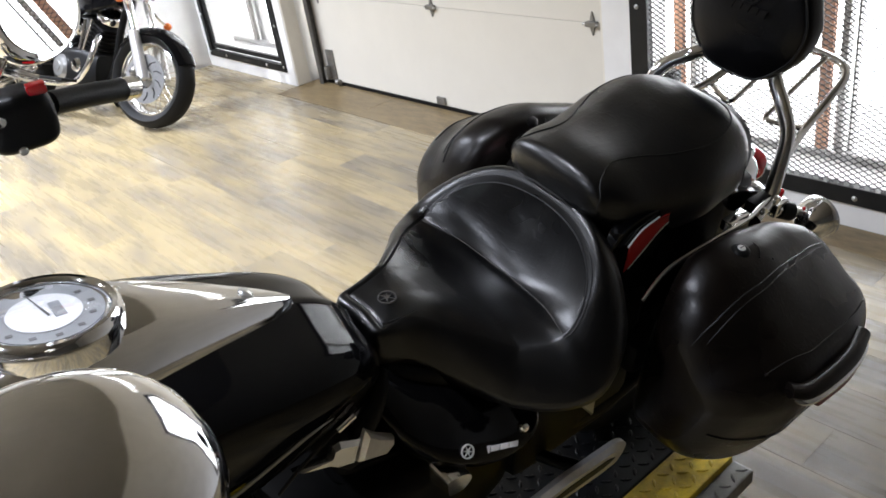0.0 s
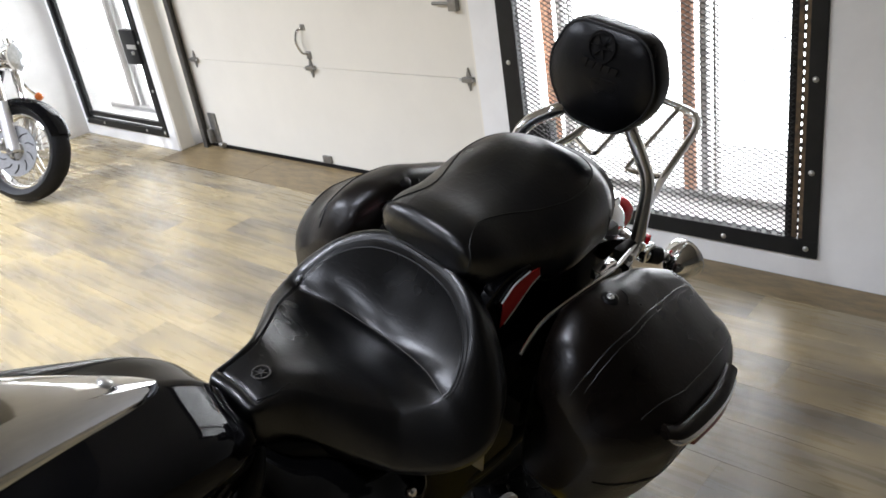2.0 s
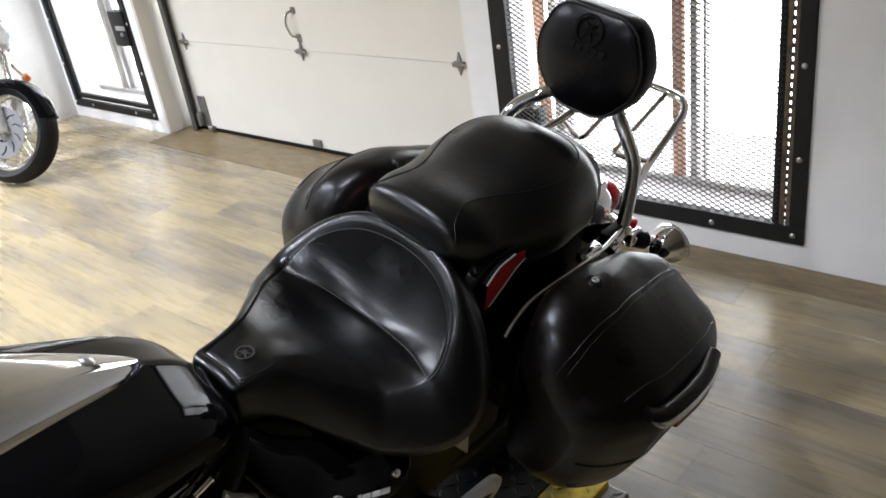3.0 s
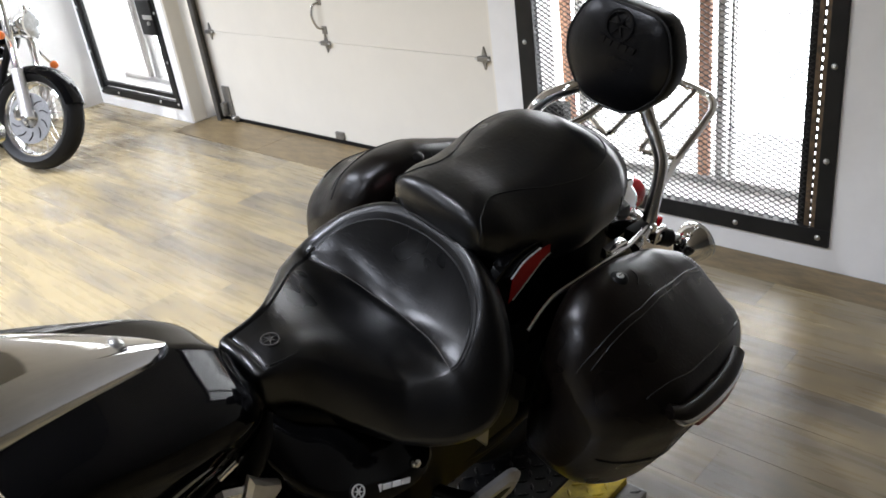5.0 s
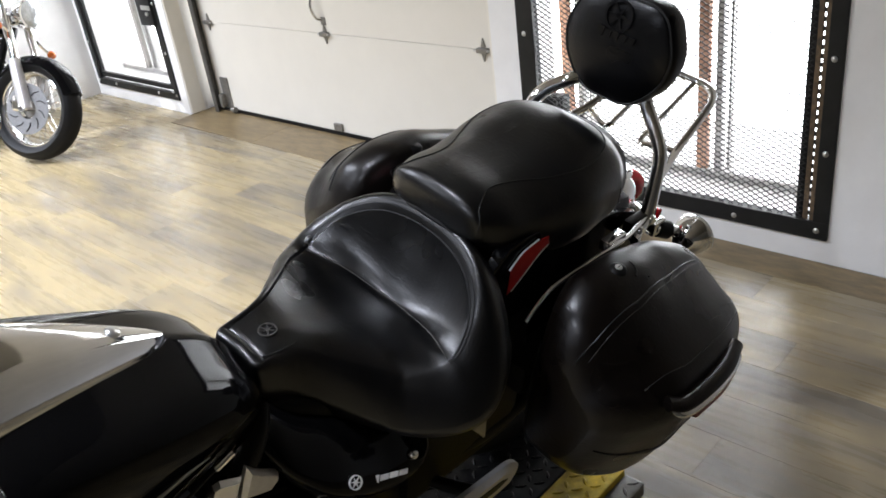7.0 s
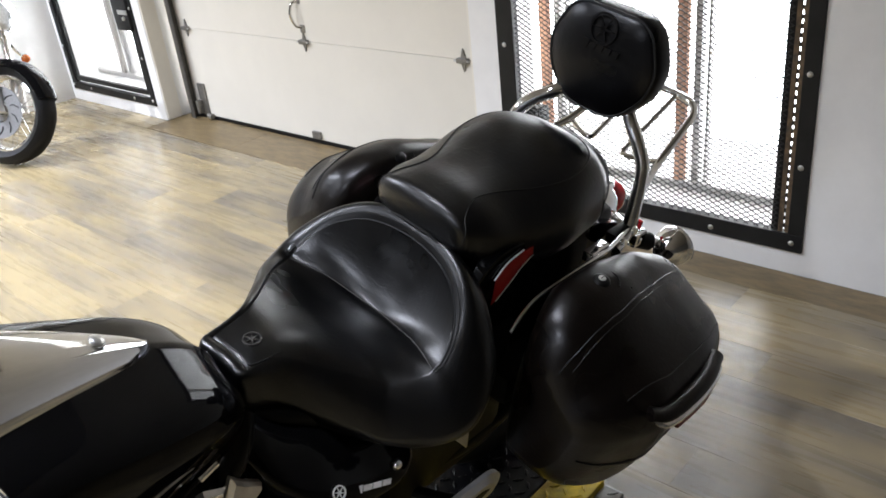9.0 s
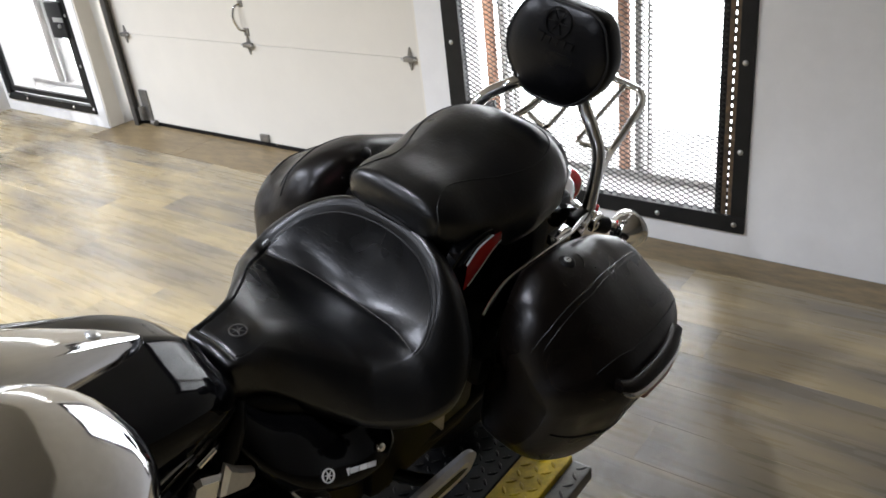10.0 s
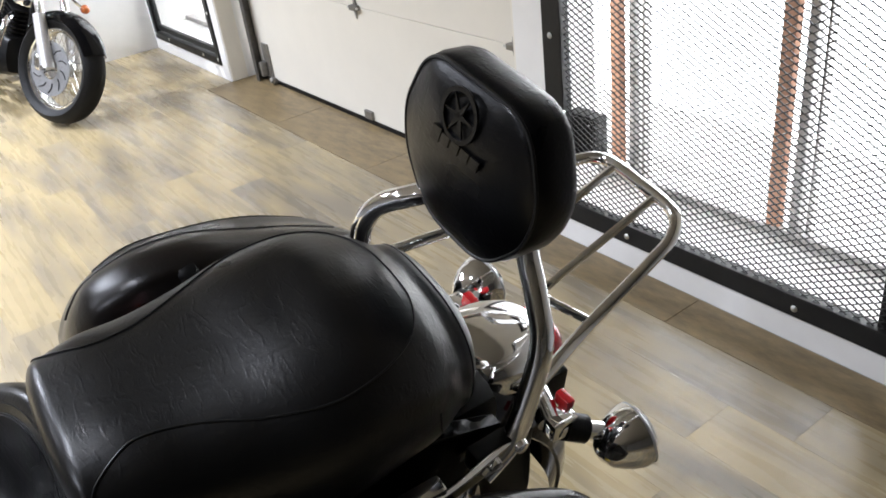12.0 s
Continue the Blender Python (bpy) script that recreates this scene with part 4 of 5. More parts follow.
    out = fillet([(0.104, 0.096), (0.104, -0.096), (0.01, -0.136), (-0.05, -0.124), (-0.120, -0.064), (-0.120, 0.064), (-0.05, 0.124), (0.01, 0.136)], 0.05, 6)
    n = len(out)
    rows = []
    for s, d in ((0.0, 0.0), (0.70, 0.0), (0.90, 0.003), (0.97, 0.010), (1.0, 0.022), (1.0, 0.050), (0.975, 0.062), (0.94, 0.067), (0.90, 0.0705), (0.7, 0.079), (0.4, 0.085), (0.0, 0.087)):
        rows.append([pm @ Vector((x * max(s, 0.02), y * max(s, 0.02), d)) for x, y in out])
    pad = part("backrest_pad", rings(bmesh.new(), rows), M_PAD, top, "padded black backrest with embossed badge")
    part("pad_piping", tube([pm @ Vector((x * 0.955, y * 0.955, 0.066)) for x, y in out + out[:2]], 0.0028, 6, 2), M_STITCH, pad)
    badge(pm @ pose(0.062, 0, 0.0840, 0, 6, 0), 0.033, pad, M_PAD)
    word_bars(pm @ pose(0.024, -0.004, 0.0872, 0, 0, -90), 0.092, 0.020, pad, M_PAD, 5, 0.0026)

    # sissy bar and luggage rack
    sissy = part("sissy_bar", tube([(1.985, -0.04, 1.14), (1.982, -0.062, 1.075), (1.970, -0.105, 1.028), (1.955, -0.140, 0.985), (1.925, -0.160, 0.92), (1.895, -0.172, 0.87), (1.845, -0.180, 0.845)], 0.0155, 12, 5), M_CHROME, top, "bent chrome backrest support")
    part("sissy_arm", tube([(1.985, 0.04, 1.14), (1.955, 0.060, 1.105), (1.915, 0.088, 1.085), (1.888, 0.130, 1.052), (1.870, 0.150, 1.01), (1.868, 0.165, 0.93), (1.860, 0.176, 0.875), (1.845, 0.180, 0.845)], 0.0155, 12, 5), M_CHROME, sissy)
    part("back_plate", box(1.995, 2.007, -0.07, 0.07, 1.10, 1.27, 0.004), M_CHROME, sissy)
    rack = part("luggage_rack", tube([(1.93, -0.158, 0.925), (1.975, -0.145, 0.935), (2.06, -0.122, 0.948), (2.16, -0.112, 0.995), (2.212, -0.102, 1.017), (2.242, -0.07, 1.026), (2.247, 0.0, 1.027), (2.245, 0.07, 1.026), (2.215, 0.102, 1.017), (2.16, 0.112, 0.995), (2.05, 0.125, 0.955), (1.96, 0.145, 0.94), (1.90, 0.16, 0.93)], 0.0092, 10, 5), M_CHROME, top, "chrome tube luggage rack")
    for y in (-0.035, 0.05):
        part("rack_bar", tube([(2.246, y, 1.027), (2.17, y, 0.995), (2.07, y, 0.952), (2.05, y * 1.05, 0.942), (2.045, y * 1.35, 0.939), (2.06, (-0.118 if y < 0 else 0.118), 0.949)], 0.0062, 8, 5), M_CHROME, rack)
    for y in (-0.168, 0.168):
        s = math.copysign(1, y)
        part("mount_bracket", box(1.835, 1.925, y - 0.012, y + 0.012, 0.845, 0.885, 0.004), M_SATIN, rack)
        part("bracket_bolt", lathe([(0.001, 0.012), (0.009, 0.011), (0.011, 0.004), (0.011, 0.0)], 12, pose(1.90, y + s * 0.012, 0.872, -90 * s, 0, 0)), M_CHROME, rack)
        part("bracket_bolt", lathe([(0.001, 0.012), (0.009, 0.011), (0.011, 0.004), (0.011, 0.0)], 12, pose(1.86, y + s * 0.012, 0.862, -90 * s, 0, 0)), M_CHROME, rack)

    # rear fender, its stripe and side struts
    fender(top, pose(1.75, 0, 0.50), 0.395, 0.115, 150, -12, M_BLACK, "rear_fender", 0.06, 24, "gloss black rear fender with red stripe")
    for s in (-1, 1):
        side = part("fender_cover", Loft([(1.42, 0.012, 0.93, 0.93, 0.74, 0.010), (1.48, 0.019, 0.984, 0.984, 0.72, 0.018), (1.58, 0.02, 0.982, 0.982, 0.72, 0.019), (1.76, 0.018, 0.93, 0.93, 0.74, 0.016), (1.90, 0.012, 0.87, 0.87, 0.76, 0.010)]).mesh(3), M_BLACK, top, "gloss black panel beside the rear fender")
        side.location = (0, s * 0.134, 0)
        part("red_stripe", plate([(1.470, 0.885), (1.474, 0.943), (1.500, 0.966), (1.54, 0.974), (1.585, 0.972), (1.60, 0.962), (1.553, 0.944), (1.516, 0.916), (1.486, 0.894)], 0.002, pose(0, s * 0.0195 - (0.001 if s < 0 else -0.001), 0, 90, 0, 0)), M_REDPAINT, side, "red painted stripe")
        part("white_pinstripe", tube([(1.482, s * 0.0208, 0.887), (1.516, s * 0.0212, 0.912), (1.553, s * 0.0212, 0.940), (1.602, s * 0.0208, 0.958)], 0.0018, 6), M_WHITE, side, "white pinstripe")
        part("white_pinstripe", tube([(1.470, s * 0.0208, 0.943), (1.501, s * 0.0212, 0.968), (1.545, s * 0.0212, 0.977)], 0.0018, 6), M_WHITE, side, "white pinstripe")
        part("fender_rail", tube([(1.479, s * 0.202, 0.844), (1.516, s * 0.196, 0.863), (1.556, s * 0.194, 0.880), (1.605, s * 0.199, 0.890), (1.661, s * 0.204, 0.897), (1.722, s * 0.207, 0.901), (1.79, s * 0.198, 0.890), (1.85, s * 0.184, 0.880), (1.89, s * 0.176, 0.878)], 0.0048, 10, 5), M_CHROME, top, "curved chrome saddlebag rail")
        part("rail_clip", box(1.715, 1.775, s * 0.190 - 0.014, s * 0.190 + 0.010, 0.884, 0.908, 0.004), M_CHROME, top)
    tail = part("tail_lamp", blob((2.066, -0.006, 0.802), (0.042, 0.053, 0.042), None, None, 2.5), M_RED, top, "red tail lamp in a chrome housing")
    part("lamp_housing", blob((1.985, 0, 0.812), (0.075, 0.078, 0.055), None, None, 2.4), M_CHROME, tail)
    part("lamp_peak", blob((1.975, 0, 0.862), (0.085, 0.060, 0.012), pose(0, 0, 0)), M_CHROME, tail)
    part("plate_bracket", box(2.05, 2.12, -0.05, 0.05, 0.66, 0.74, 0.006), M_SATIN, tail)
    bar = part("signal_bar", tube([(2.01, -0.13, 0.772), (2.03, -0.06, 0.778), (2.035, 0.0, 0.780), (2.03, 0.06, 0.778), (2.01, 0.13, 0.772)], 0.019, 12), M_CHROME, top, "chrome rear turn signal bar")
    for s in (-1, 1):
        part("red_reflector", box(2.036, 2.052, s * 0.118 - 0.014, s * 0.118 + 0.014, 0.776, 0.800, 0.004), M_RED, bar)
        part("end_block", box(2.0, 2.045, s * 0.135 - 0.016, s * 0.135 + 0.016, 0.752, 0.788, 0.006), M_CHROME, bar)
        stalk = part("signal_stalk", tube([(2.02, s * 0.135, 0.765), (2.055, s * 0.152, 0.75), (2.09, s * 0.168, 0.738)], [0.02, 0.015, 0.013], 12), M_CHROME, bar)
        part("rubber_boot", tube([(2.03, s * 0.140, 0.762), (2.058, s * 0.154, 0.750)], 0.022, 14, 2), M_RUBBER, stalk, "black rubber boot")
        sm = pose(2.118, s * 0.19, 0.726, 0, 82, s * 8)
        part("turn_signal", lathe([(0.002, -0.056), (0.014, -0.053), (0.031, -0.040), (0.044, -0.018), (0.050, 0.004), (0.050, 0.013)], 28, sm), M_CHROME, bar, "chrome bullet turn signal")
        part("signal_lens", lathe([(0.049, 0.011), (0.050, 0.017), (0.036, 0.029), (0.002, 0.034)], 28, sm), M_HEADGLASS, bar, "clear turn signal lens")

    # saddlebags
    def bag(s, dy=0.0, dz=0.0):
        prof = [(0.205, 0.895), (0.228, 0.922), (0.280, 0.922), (0.330, 0.893), (0.392, 0.836), (0.452, 0.800), (0.486, 0.750), (0.482, 0.70), (0.472, 0.655), (0.455, 0.60), (0.425, 0.53), (0.385, 0.478), (0.33, 0.462), (0.26, 0.466), (0.21, 0.49), (0.196, 0.60), (0.192, 0.75)]
        cy, cz = 0.30, 0.70
        ring_of = []
        for x, k, top_k in spline([(1.465, 0.44, 0.46), (1.475, 0.54, 0.58), (1.490, 0.64, 0.71), (1.515, 0.76, 0.855), (1.56, 0.90, 0.950), (1.61, 1.0, 0.990), (1.68, 1.0, 0.965), (1.74, 0.99, 0.865), (1.79, 0.955, 0.775), (1.84, 0.87, 0.69), (1.918, 0.685, 0.516), (1.955, 0.52, 0.39), (1.97, 0.36, 0.27)], 4):
            row = []
            for y, z in spline(prof + prof[:1], 4)[:-1]:
                inner = top_k + (min(1.0, k * 1.08) - top_k) * 0.3 * max(0.0, min(1.0, (0.31 - y) / 0.08))
                kk = k + (inner - k) * max(0.0, min(1.0, (z - cz) / 0.2))
                yy = cy + (y - cy) * (k if y > cy else min(1.0, k * 1.05))
                row.append((x - (0.70 - z) * 0.04, s * yy + dy, cz + (z - cz) * kk + dz))
            ring_of.append(row)
        b = part("saddlebag", rings(bmesh.new(), ring_of), M_BAG, top, "black leather-covered hard saddlebag with chrome side trim", split=60)
        cen = Vector((1.70, s * 0.30 + dy, 0.70 + dz))

        def across(i, y):
            """The point of a ring's upper outer side at the distance y from the motorcycle's middle."""
            best = min(range(8, 32), key=lambda j: abs(abs(ring_of[i][j][1] - dy) - y))
            a = [abs(ring_of[i][j][1] - dy) for j in range(8, best + 2)]
            j = best if a[-2] <= y else best - 1
            u = max(0.0, min(1.0, (y - abs(ring_of[i][j][1] - dy)) / max(1e-6, abs(ring_of[i][j + 1][1] - dy) - abs(ring_of[i][j][1] - dy))))
            return Vector(ring_of[i][j]).lerp(Vector(ring_of[i][j + 1]), u)

        def crossing(stations, r, lift=1.003):
            pts = []
            for i, row in enumerate(ring_of):
                x = row[0][0]
                if stations[0][0] <= x <= stations[-1][0]:
                    p = across(i, float(np.interp(x, [q[0] for q in stations], [q[1] for q in stations])))
                    pts.append(cen + (p - cen) * lift)
            return tube(pts, r, 6, 1)

        part("lid_seam", crossing([(1.485, 0.316), (1.52, 0.326), (1.64, 0.330), (1.75, 0.316), (1.85, 0.302), (1.935, 0.293)], 0.0019), M_STITCH, b)
        part("lid_seam", crossing([(1.50, 0.334), (1.52, 0.337), (1.64, 0.340), (1.75, 0.325), (1.85, 0.310), (1.935, 0.300)], 0.0010), M_STITCH, b)
        part("lower_seam", crossing([(1.545, 0.425), (1.60, 0.436), (1.66, 0.448), (1.77, 0.443), (1.85, 0.432), (1.935, 0.411)], 0.0017), M_STITCH, b)
        lid = [Vector(row[34]) for row in ring_of[6:-6]]
        part("lid_gap", tube([cen + (p - cen) * 1.001 for p in lid], 0.0025, 6, 1), M_SATIN, b)
        lm = Matrix.Translation((1.65, s * 0.268 + dy, 0.9225 + dz)) @ pose(0, 0, 0, s * -6, 1, 0) if s < 0 else Matrix.Translation((1.655, 0.222 + dy, 0.912 + dz)) @ pose(0, 0, 0, 22, 1, 0)
        lk = part("lock", lathe([(0.001, 0.0045), (0.012, 0.004), (0.017, 0.0005), (0.019, -0.006)], 24, lm), M_SATIN, b, "round black lock with bright keyhole")
        if s < 0:
            part("key_plug", lathe([(0.001, 0.006), (0.0065, 0.0055), (0.0085, 0.003)], 16, lm), M_BOLT, lk)
        if s < 0:
            part("keyhole", box(-0.0045, 0.0045, -0.0010, 0.0010, 0.0056, 0.0064, 0.0, lm), M_MARK, lk)
        for a0 in (-60, 120):
            part("lock_seam", tube([lm @ Vector((0.040 * math.cos(radians(a0 + k * 10)), 0.034 * math.sin(radians(a0 + k * 10)), -0.0035 - 0.0006 * abs(k - 4))) for k in range(9)], 0.0014, 6, 1), M_STITCH, lk)

        def beside(points):
            return [(x, s * y + dy, z + dz) for x, y, z in points]
        if s < 0:
            part("side_trim", tube(beside([(1.578, 0.478, 0.770), (1.592, 0.493, 0.763), (1.66, 0.500, 0.761), (1.74, 0.494, 0.757), (1.80, 0.480, 0.752), (1.812, 0.472, 0.751)]), 0.0125, 10, 4, None, False, 0.6), M_CHROME, b, "chrome side trim")
            part("reflector", tube(beside([(1.625, 0.497, 0.737), (1.71, 0.497, 0.733), (1.78, 0.486, 0.729)]), 0.011, 8, 4, None, False, 0.6), M_REDREFL, b, "dull red side reflector")
            part("trim_backing", tube(beside([(1.570, 0.468, 0.780), (1.60, 0.485, 0.772), (1.67, 0.490, 0.770), (1.75, 0.484, 0.766), (1.825, 0.462, 0.760)]), 0.017, 10, 4, None, False, 0.7), M_BAG, b)

    bag(-1)
    bag(1, 0.068, 0.007)

    # handlebar, grips, switches and mirrors
    bars = part("handlebar", tube([(0.60, -0.575, 1.19), (0.56, -0.44, 1.21), (0.47, -0.25, 1.245), (0.36, -0.10, 1.215), (0.30, 0.0, 1.205), (0.36, 0.12, 1.225), (0.52, 0.24, 1.29), (0.69, 0.315, 1.275), (0.853, 0.40, 1.216)], 0.0125, 12, 6), M_CHROME, top, "wide chrome pulled-back handlebar")
    part("grip", tube([(0.72, 0.33, 1.268), (0.78, 0.362, 1.246), (0.84, 0.393, 1.222)], 0.0175, 16, 4), M_RUBBER, bars, "black rubber grip")
    part("grip_end", tube([(0.838, 0.392, 1.223), (0.862, 0.405, 1.213)], 0.0185, 16, 2), M_DULLCHROME, bars, "chrome grip end cap")
    part("grip", tube([(0.585, -0.535, 1.195), (0.595, -0.565, 1.191), (0.605, -0.61, 1.185)], 0.0175, 16, 4), M_RUBBER, bars, "black rubber grip")
    sw = part("switch_housing", blob((0.672, 0.315, 1.268), (0.048, 0.030, 0.043), pose(0, 0, 0), None, 4.0), M_SATIN, bars, "black plastic switch housing")
    part("kill_switch", box(0.690, 0.716, 0.292, 0.308, 1.304, 1.320, 0.004), M_RED, sw, "red engine stop switch")
    for k, (x, z) in enumerate(((0.645, 1.285), (0.66, 1.235))):
        part("screw", lathe([(0.001, 0.003), (0.006, 0.002), (0.007, 0.0)], 12, pose(x, 0.285, z, 90, 0, 0)), M_BOLT, sw)
    part("lever", tube([(0.60, 0.36, 1.235), (0.68, 0.40, 1.232), (0.80, 0.45, 1.20)], [0.012, 0.008, 0.009], 10, 5), M_SATIN, bars)
    part("clutch_lever", tube([(0.45, -0.36, 1.20), (0.49, -0.47, 1.19), (0.53, -0.60, 1.17)], [0.012, 0.008, 0.009], 10, 5), M_CHROME, bars)

    def mirror(c, turn, name):
        m = Matrix.Translation(c) @ turn
        rows = []
        for s, d in ((0.02, 0.040), (0.35, 0.038), (0.60, 0.033), (0.78, 0.025), (0.88, 0.018), (0.945, 0.010), (0.985, 0.0), (1.0, -0.010), (0.99, -0.016), (0.94, -0.018)):
            rows.append([m @ Vector((0.098 * s * math.copysign(abs(math.cos(w)) ** 0.85, math.cos(w)), 0.062 * s * math.copysign(abs(math.sin(w)) ** 0.85, math.sin(w)), d)) for w in (2 * math.pi * k / 40 for k in range(40))])
        mi = part(name, rings(bmesh.new(), rows), M_CHROME, bars, "oval chrome-backed mirror")
        part("mirror_glass", plate([(0.09 * math.cos(w), 0.056 * math.sin(w)) for w in (2 * math.pi * k / 40 for k in range(40))], 0.002, m @ pose(0, 0, -0.0205)), M_MIRROR, mi, "silvered mirror glass")
        return mi

    mirror(Vector((0.735, 0.36, 1.39)), Vector((-0.67, 0.61, -0.42)).to_track_quat("Z", "Y").to_matrix().to_4x4(), "mirror")
    mirror(MIRROR_L, pose(0, 0, 0, *MIRROR_L_TURN), "mirror")
    part("mirror_stem", tube([(0.63, 0.315, 1.275), (0.66, 0.33, 1.32), (0.70, 0.35, 1.36)], 0.006), M_CHROME, bars)
    part("mirror_stem", tube([(0.44, -0.34, 1.24), (0.46, -0.37, 1.30), MIRROR_L - Vector((0.02, -0.02, 0.02))], 0.006), M_CHROME, bars)

    # engine and lower parts
    part("battery_box", box(1.24, 1.57, -0.158, 0.150, 0.44, 0.83, 0.03), M_RUBBER, top)
    part("inner_fender", box(1.46, 1.92, -0.125, 0.125, 0.74, 0.90, 0.03), M_SATIN, top)
    part("bag_stay", box(1.50, 1.86, -0.205, 0.205, 0.62, 0.70, 0.02), M_SATIN, top)
    fr = part("frame", tube([(0.28, 0.0, 1.02), (0.36, 0.0, 0.80), (0.50, 0.0, 0.42), (0.75, 0.0, 0.36), (1.2, 0.0, 0.36), (1.36, 0.0, 0.55), (1.40, 0.0, 0.78)], 0.03, 10), M_SATIN, top)
    eng = part("engine_case", Loft([(0.62, 0.11, 0.60, 0.61, 0.36, 0.09), (0.80, 0.15, 0.66, 0.67, 0.34, 0.13), (1.05, 0.17, 0.64, 0.65, 0.34, 0.14), (1.25, 0.13, 0.60, 0.60, 0.36, 0.10)]).mesh(3), M_SATIN, top, "black v-twin engine with chrome covers")
    for x0, ang in ((0.72, -28), (0.94, 28)):
        part("cylinder", finned(pose(x0, 0, 0.58, 0, ang * 0.6, 0), 9, 0.03), M_SATIN, eng, "finned black cylinder")
    for s in (-1, 1):
        rows = []
        for x, yc, zc in spline([(0.955, 0.130, 0.84), (0.985, 0.165, 0.79), (1.03, 0.193, 0.738), (1.075, 0.205, 0.706), (1.148, 0.208, 0.664), (1.216, 0.204, 0.648), (1.262, 0.185, 0.645), (1.285, 0.160, 0.65)], 4):
            rows.append([(x, s * y, z) for y, z in ((0.05, zc + 0.11), (yc - 0.085, zc + 0.105), (yc - 0.050, zc + 0.078), (yc - 0.008, zc + 0.014), (yc - 0.001, zc + 0.003), (yc, zc - 0.006), (yc - 0.012, zc - 0.03), (yc - 0.06, zc - 0.07), (0.05, zc - 0.08))])
        cover = part("side_cover", rings(bmesh.new(), rows), M_BLACK, top, "gloss black side cover with plain emblem bars" if s < 0 else "gloss black side cover", split=50)
        if s < 0:
            badge(pose(1.077, -0.197, 0.727, 54, 0, 0), 0.0125, cover, M_WHITE, "cover_emblem")
            word_bars(pose(1.148, -0.2005, 0.685, 54, 0, 0) @ pose(0, 0, 0, 0, 0, -20), 0.080, 0.0125, cover, M_WHITE, 4, 0.003)
            part("cover_bolt", lathe([(0.001, 0.010), (0.007, 0.009), (0.010, 0.005), (0.011, 0.0), (0.013, -0.004)], 18, pose(1.216, -0.188, 0.674, 56, 0, 0)), M_CHROME, cover)
    chrome = part("chrome_cover", bmesh_wedge([(0.788, 0.862), (0.850, 0.848), (0.856, 0.868), (0.868, 0.868), (0.905, 0.846), (0.893, 0.797), (0.859, 0.813), (0.841, 0.834)], -0.152, -0.137), M_DULLCHROME, top, "faceted chrome cover below the tank", smooth=False)
    # the wing's white reflection is in its pale colour
    part("cover_wing", bmesh_wedge([(0.897, 0.794), (0.910, 0.846), (0.914, 0.858), (0.932, 0.834), (0.966, 0.803), (0.966, 0.786), (0.951, 0.770)], -0.152, -0.137), M_GLEAM, chrome, smooth=False)
    part("cover_base", bmesh_wedge([(0.83, 0.846), (0.86, 0.86), (0.91, 0.842), (0.955, 0.80), (0.94, 0.765), (0.88, 0.76)], -0.138, -0.06), M_SATIN, chrome, smooth=False)
    # pale colour stands in for a bright reflection on the trim
    part("knee_trim", bmesh_wedge([(1.408, 0.565), (1.450, 0.575), (1.453, 0.500)], -0.168, -0.157), M_GLEAM, top, "metal trim corner with its bright reflection in the colour", smooth=False)
    part("engine_cover", bmesh_wedge(fillet([(1.015, 0.718), (1.055, 0.708), (1.078, 0.690), (1.082, 0.668), (1.06, 0.645), (1.02, 0.652)], 0.012, 3), -0.214, -0.13), M_DULLCHROME, eng, "pale satin chrome engine cover", smooth=False)
    part("floorboard", box(0.86, 1.16, -0.36, -0.23, 0.42, 0.445, 0.01), M_RUBBER, top)
    part("floorboard", box(0.86, 1.16, 0.23, 0.36, 0.42, 0.445, 0.01), M_RUBBER, top)
    # chrome board: its white reflection comes from the pale base colour
    board = part("passenger_board", bmesh_wedge(fillet([(1.16, 0.512), (1.28, 0.521), (1.445, 0.509), (1.476, 0.478), (1.470, 0.446), (1.40, 0.440), (1.28, 0.455), (1.16, 0.462)], 0.02, 3), -0.256, -0.236), M_GLEAM, top, "oblong chrome passenger board bracket, its bright reflection in the colour", smooth=False)
    part("board_slot", bmesh_wedge(fillet([(1.20, 0.492), (1.30, 0.498), (1.42, 0.490), (1.448, 0.474), (1.42, 0.464), (1.30, 0.470), (1.20, 0.476)], 0.01, 3), -0.2572, -0.2520), M_SATIN, board, "dark slot", smooth=False)
    part("board_arm", tube([(1.30, -0.12, 0.47), (1.33, -0.19, 0.475), (1.36, -0.24, 0.48)], 0.014, 10), M_SATIN, board)
    part("swingarm", tube([(1.32, -0.12, 0.50), (1.5, -0.135, 0.49), (1.75, -0.12, 0.50)], 0.03, 10), M_SATIN, top)
    part("swingarm", tube([(1.32, 0.12, 0.50), (1.5, 0.135, 0.49), (1.75, 0.12, 0.50)], 0.03, 10), M_SATIN, top)
    part("exhaust", tube([(0.70, 0.18, 0.55), (0.80, 0.23, 0.42), (1.05, 0.25, 0.38), (1.4, 0.25, 0.38), (2.0, 0.25, 0.40)], [0.022, 0.024, 0.03, 0.045, 0.042], 14), M_CHROME, top, "long chrome exhaust pipe")
    wheel(top, "rear_wheel", pose(1.75, 0, 0.50), 0.33, 0.16, 0.215, 0, False)
    wheel(top, "front_wheel", pose(0.05, 0, 0.50), 0.33, 0.13, 0.215, 0, True)
    for s in (-1, 1):
        part("fork", tube([(0.05, s * 0.10, 0.50), (0.24, s * 0.10, 0.98), (0.31, s * 0.10, 1.18)], 0.024, 12, 2), M_CHROME, top, "chrome fork leg")
    fender(top, pose(0.05, 0, 0.50), 0.355, 0.085, 150, 20, M_BLACK, "front_fender", 0.05)
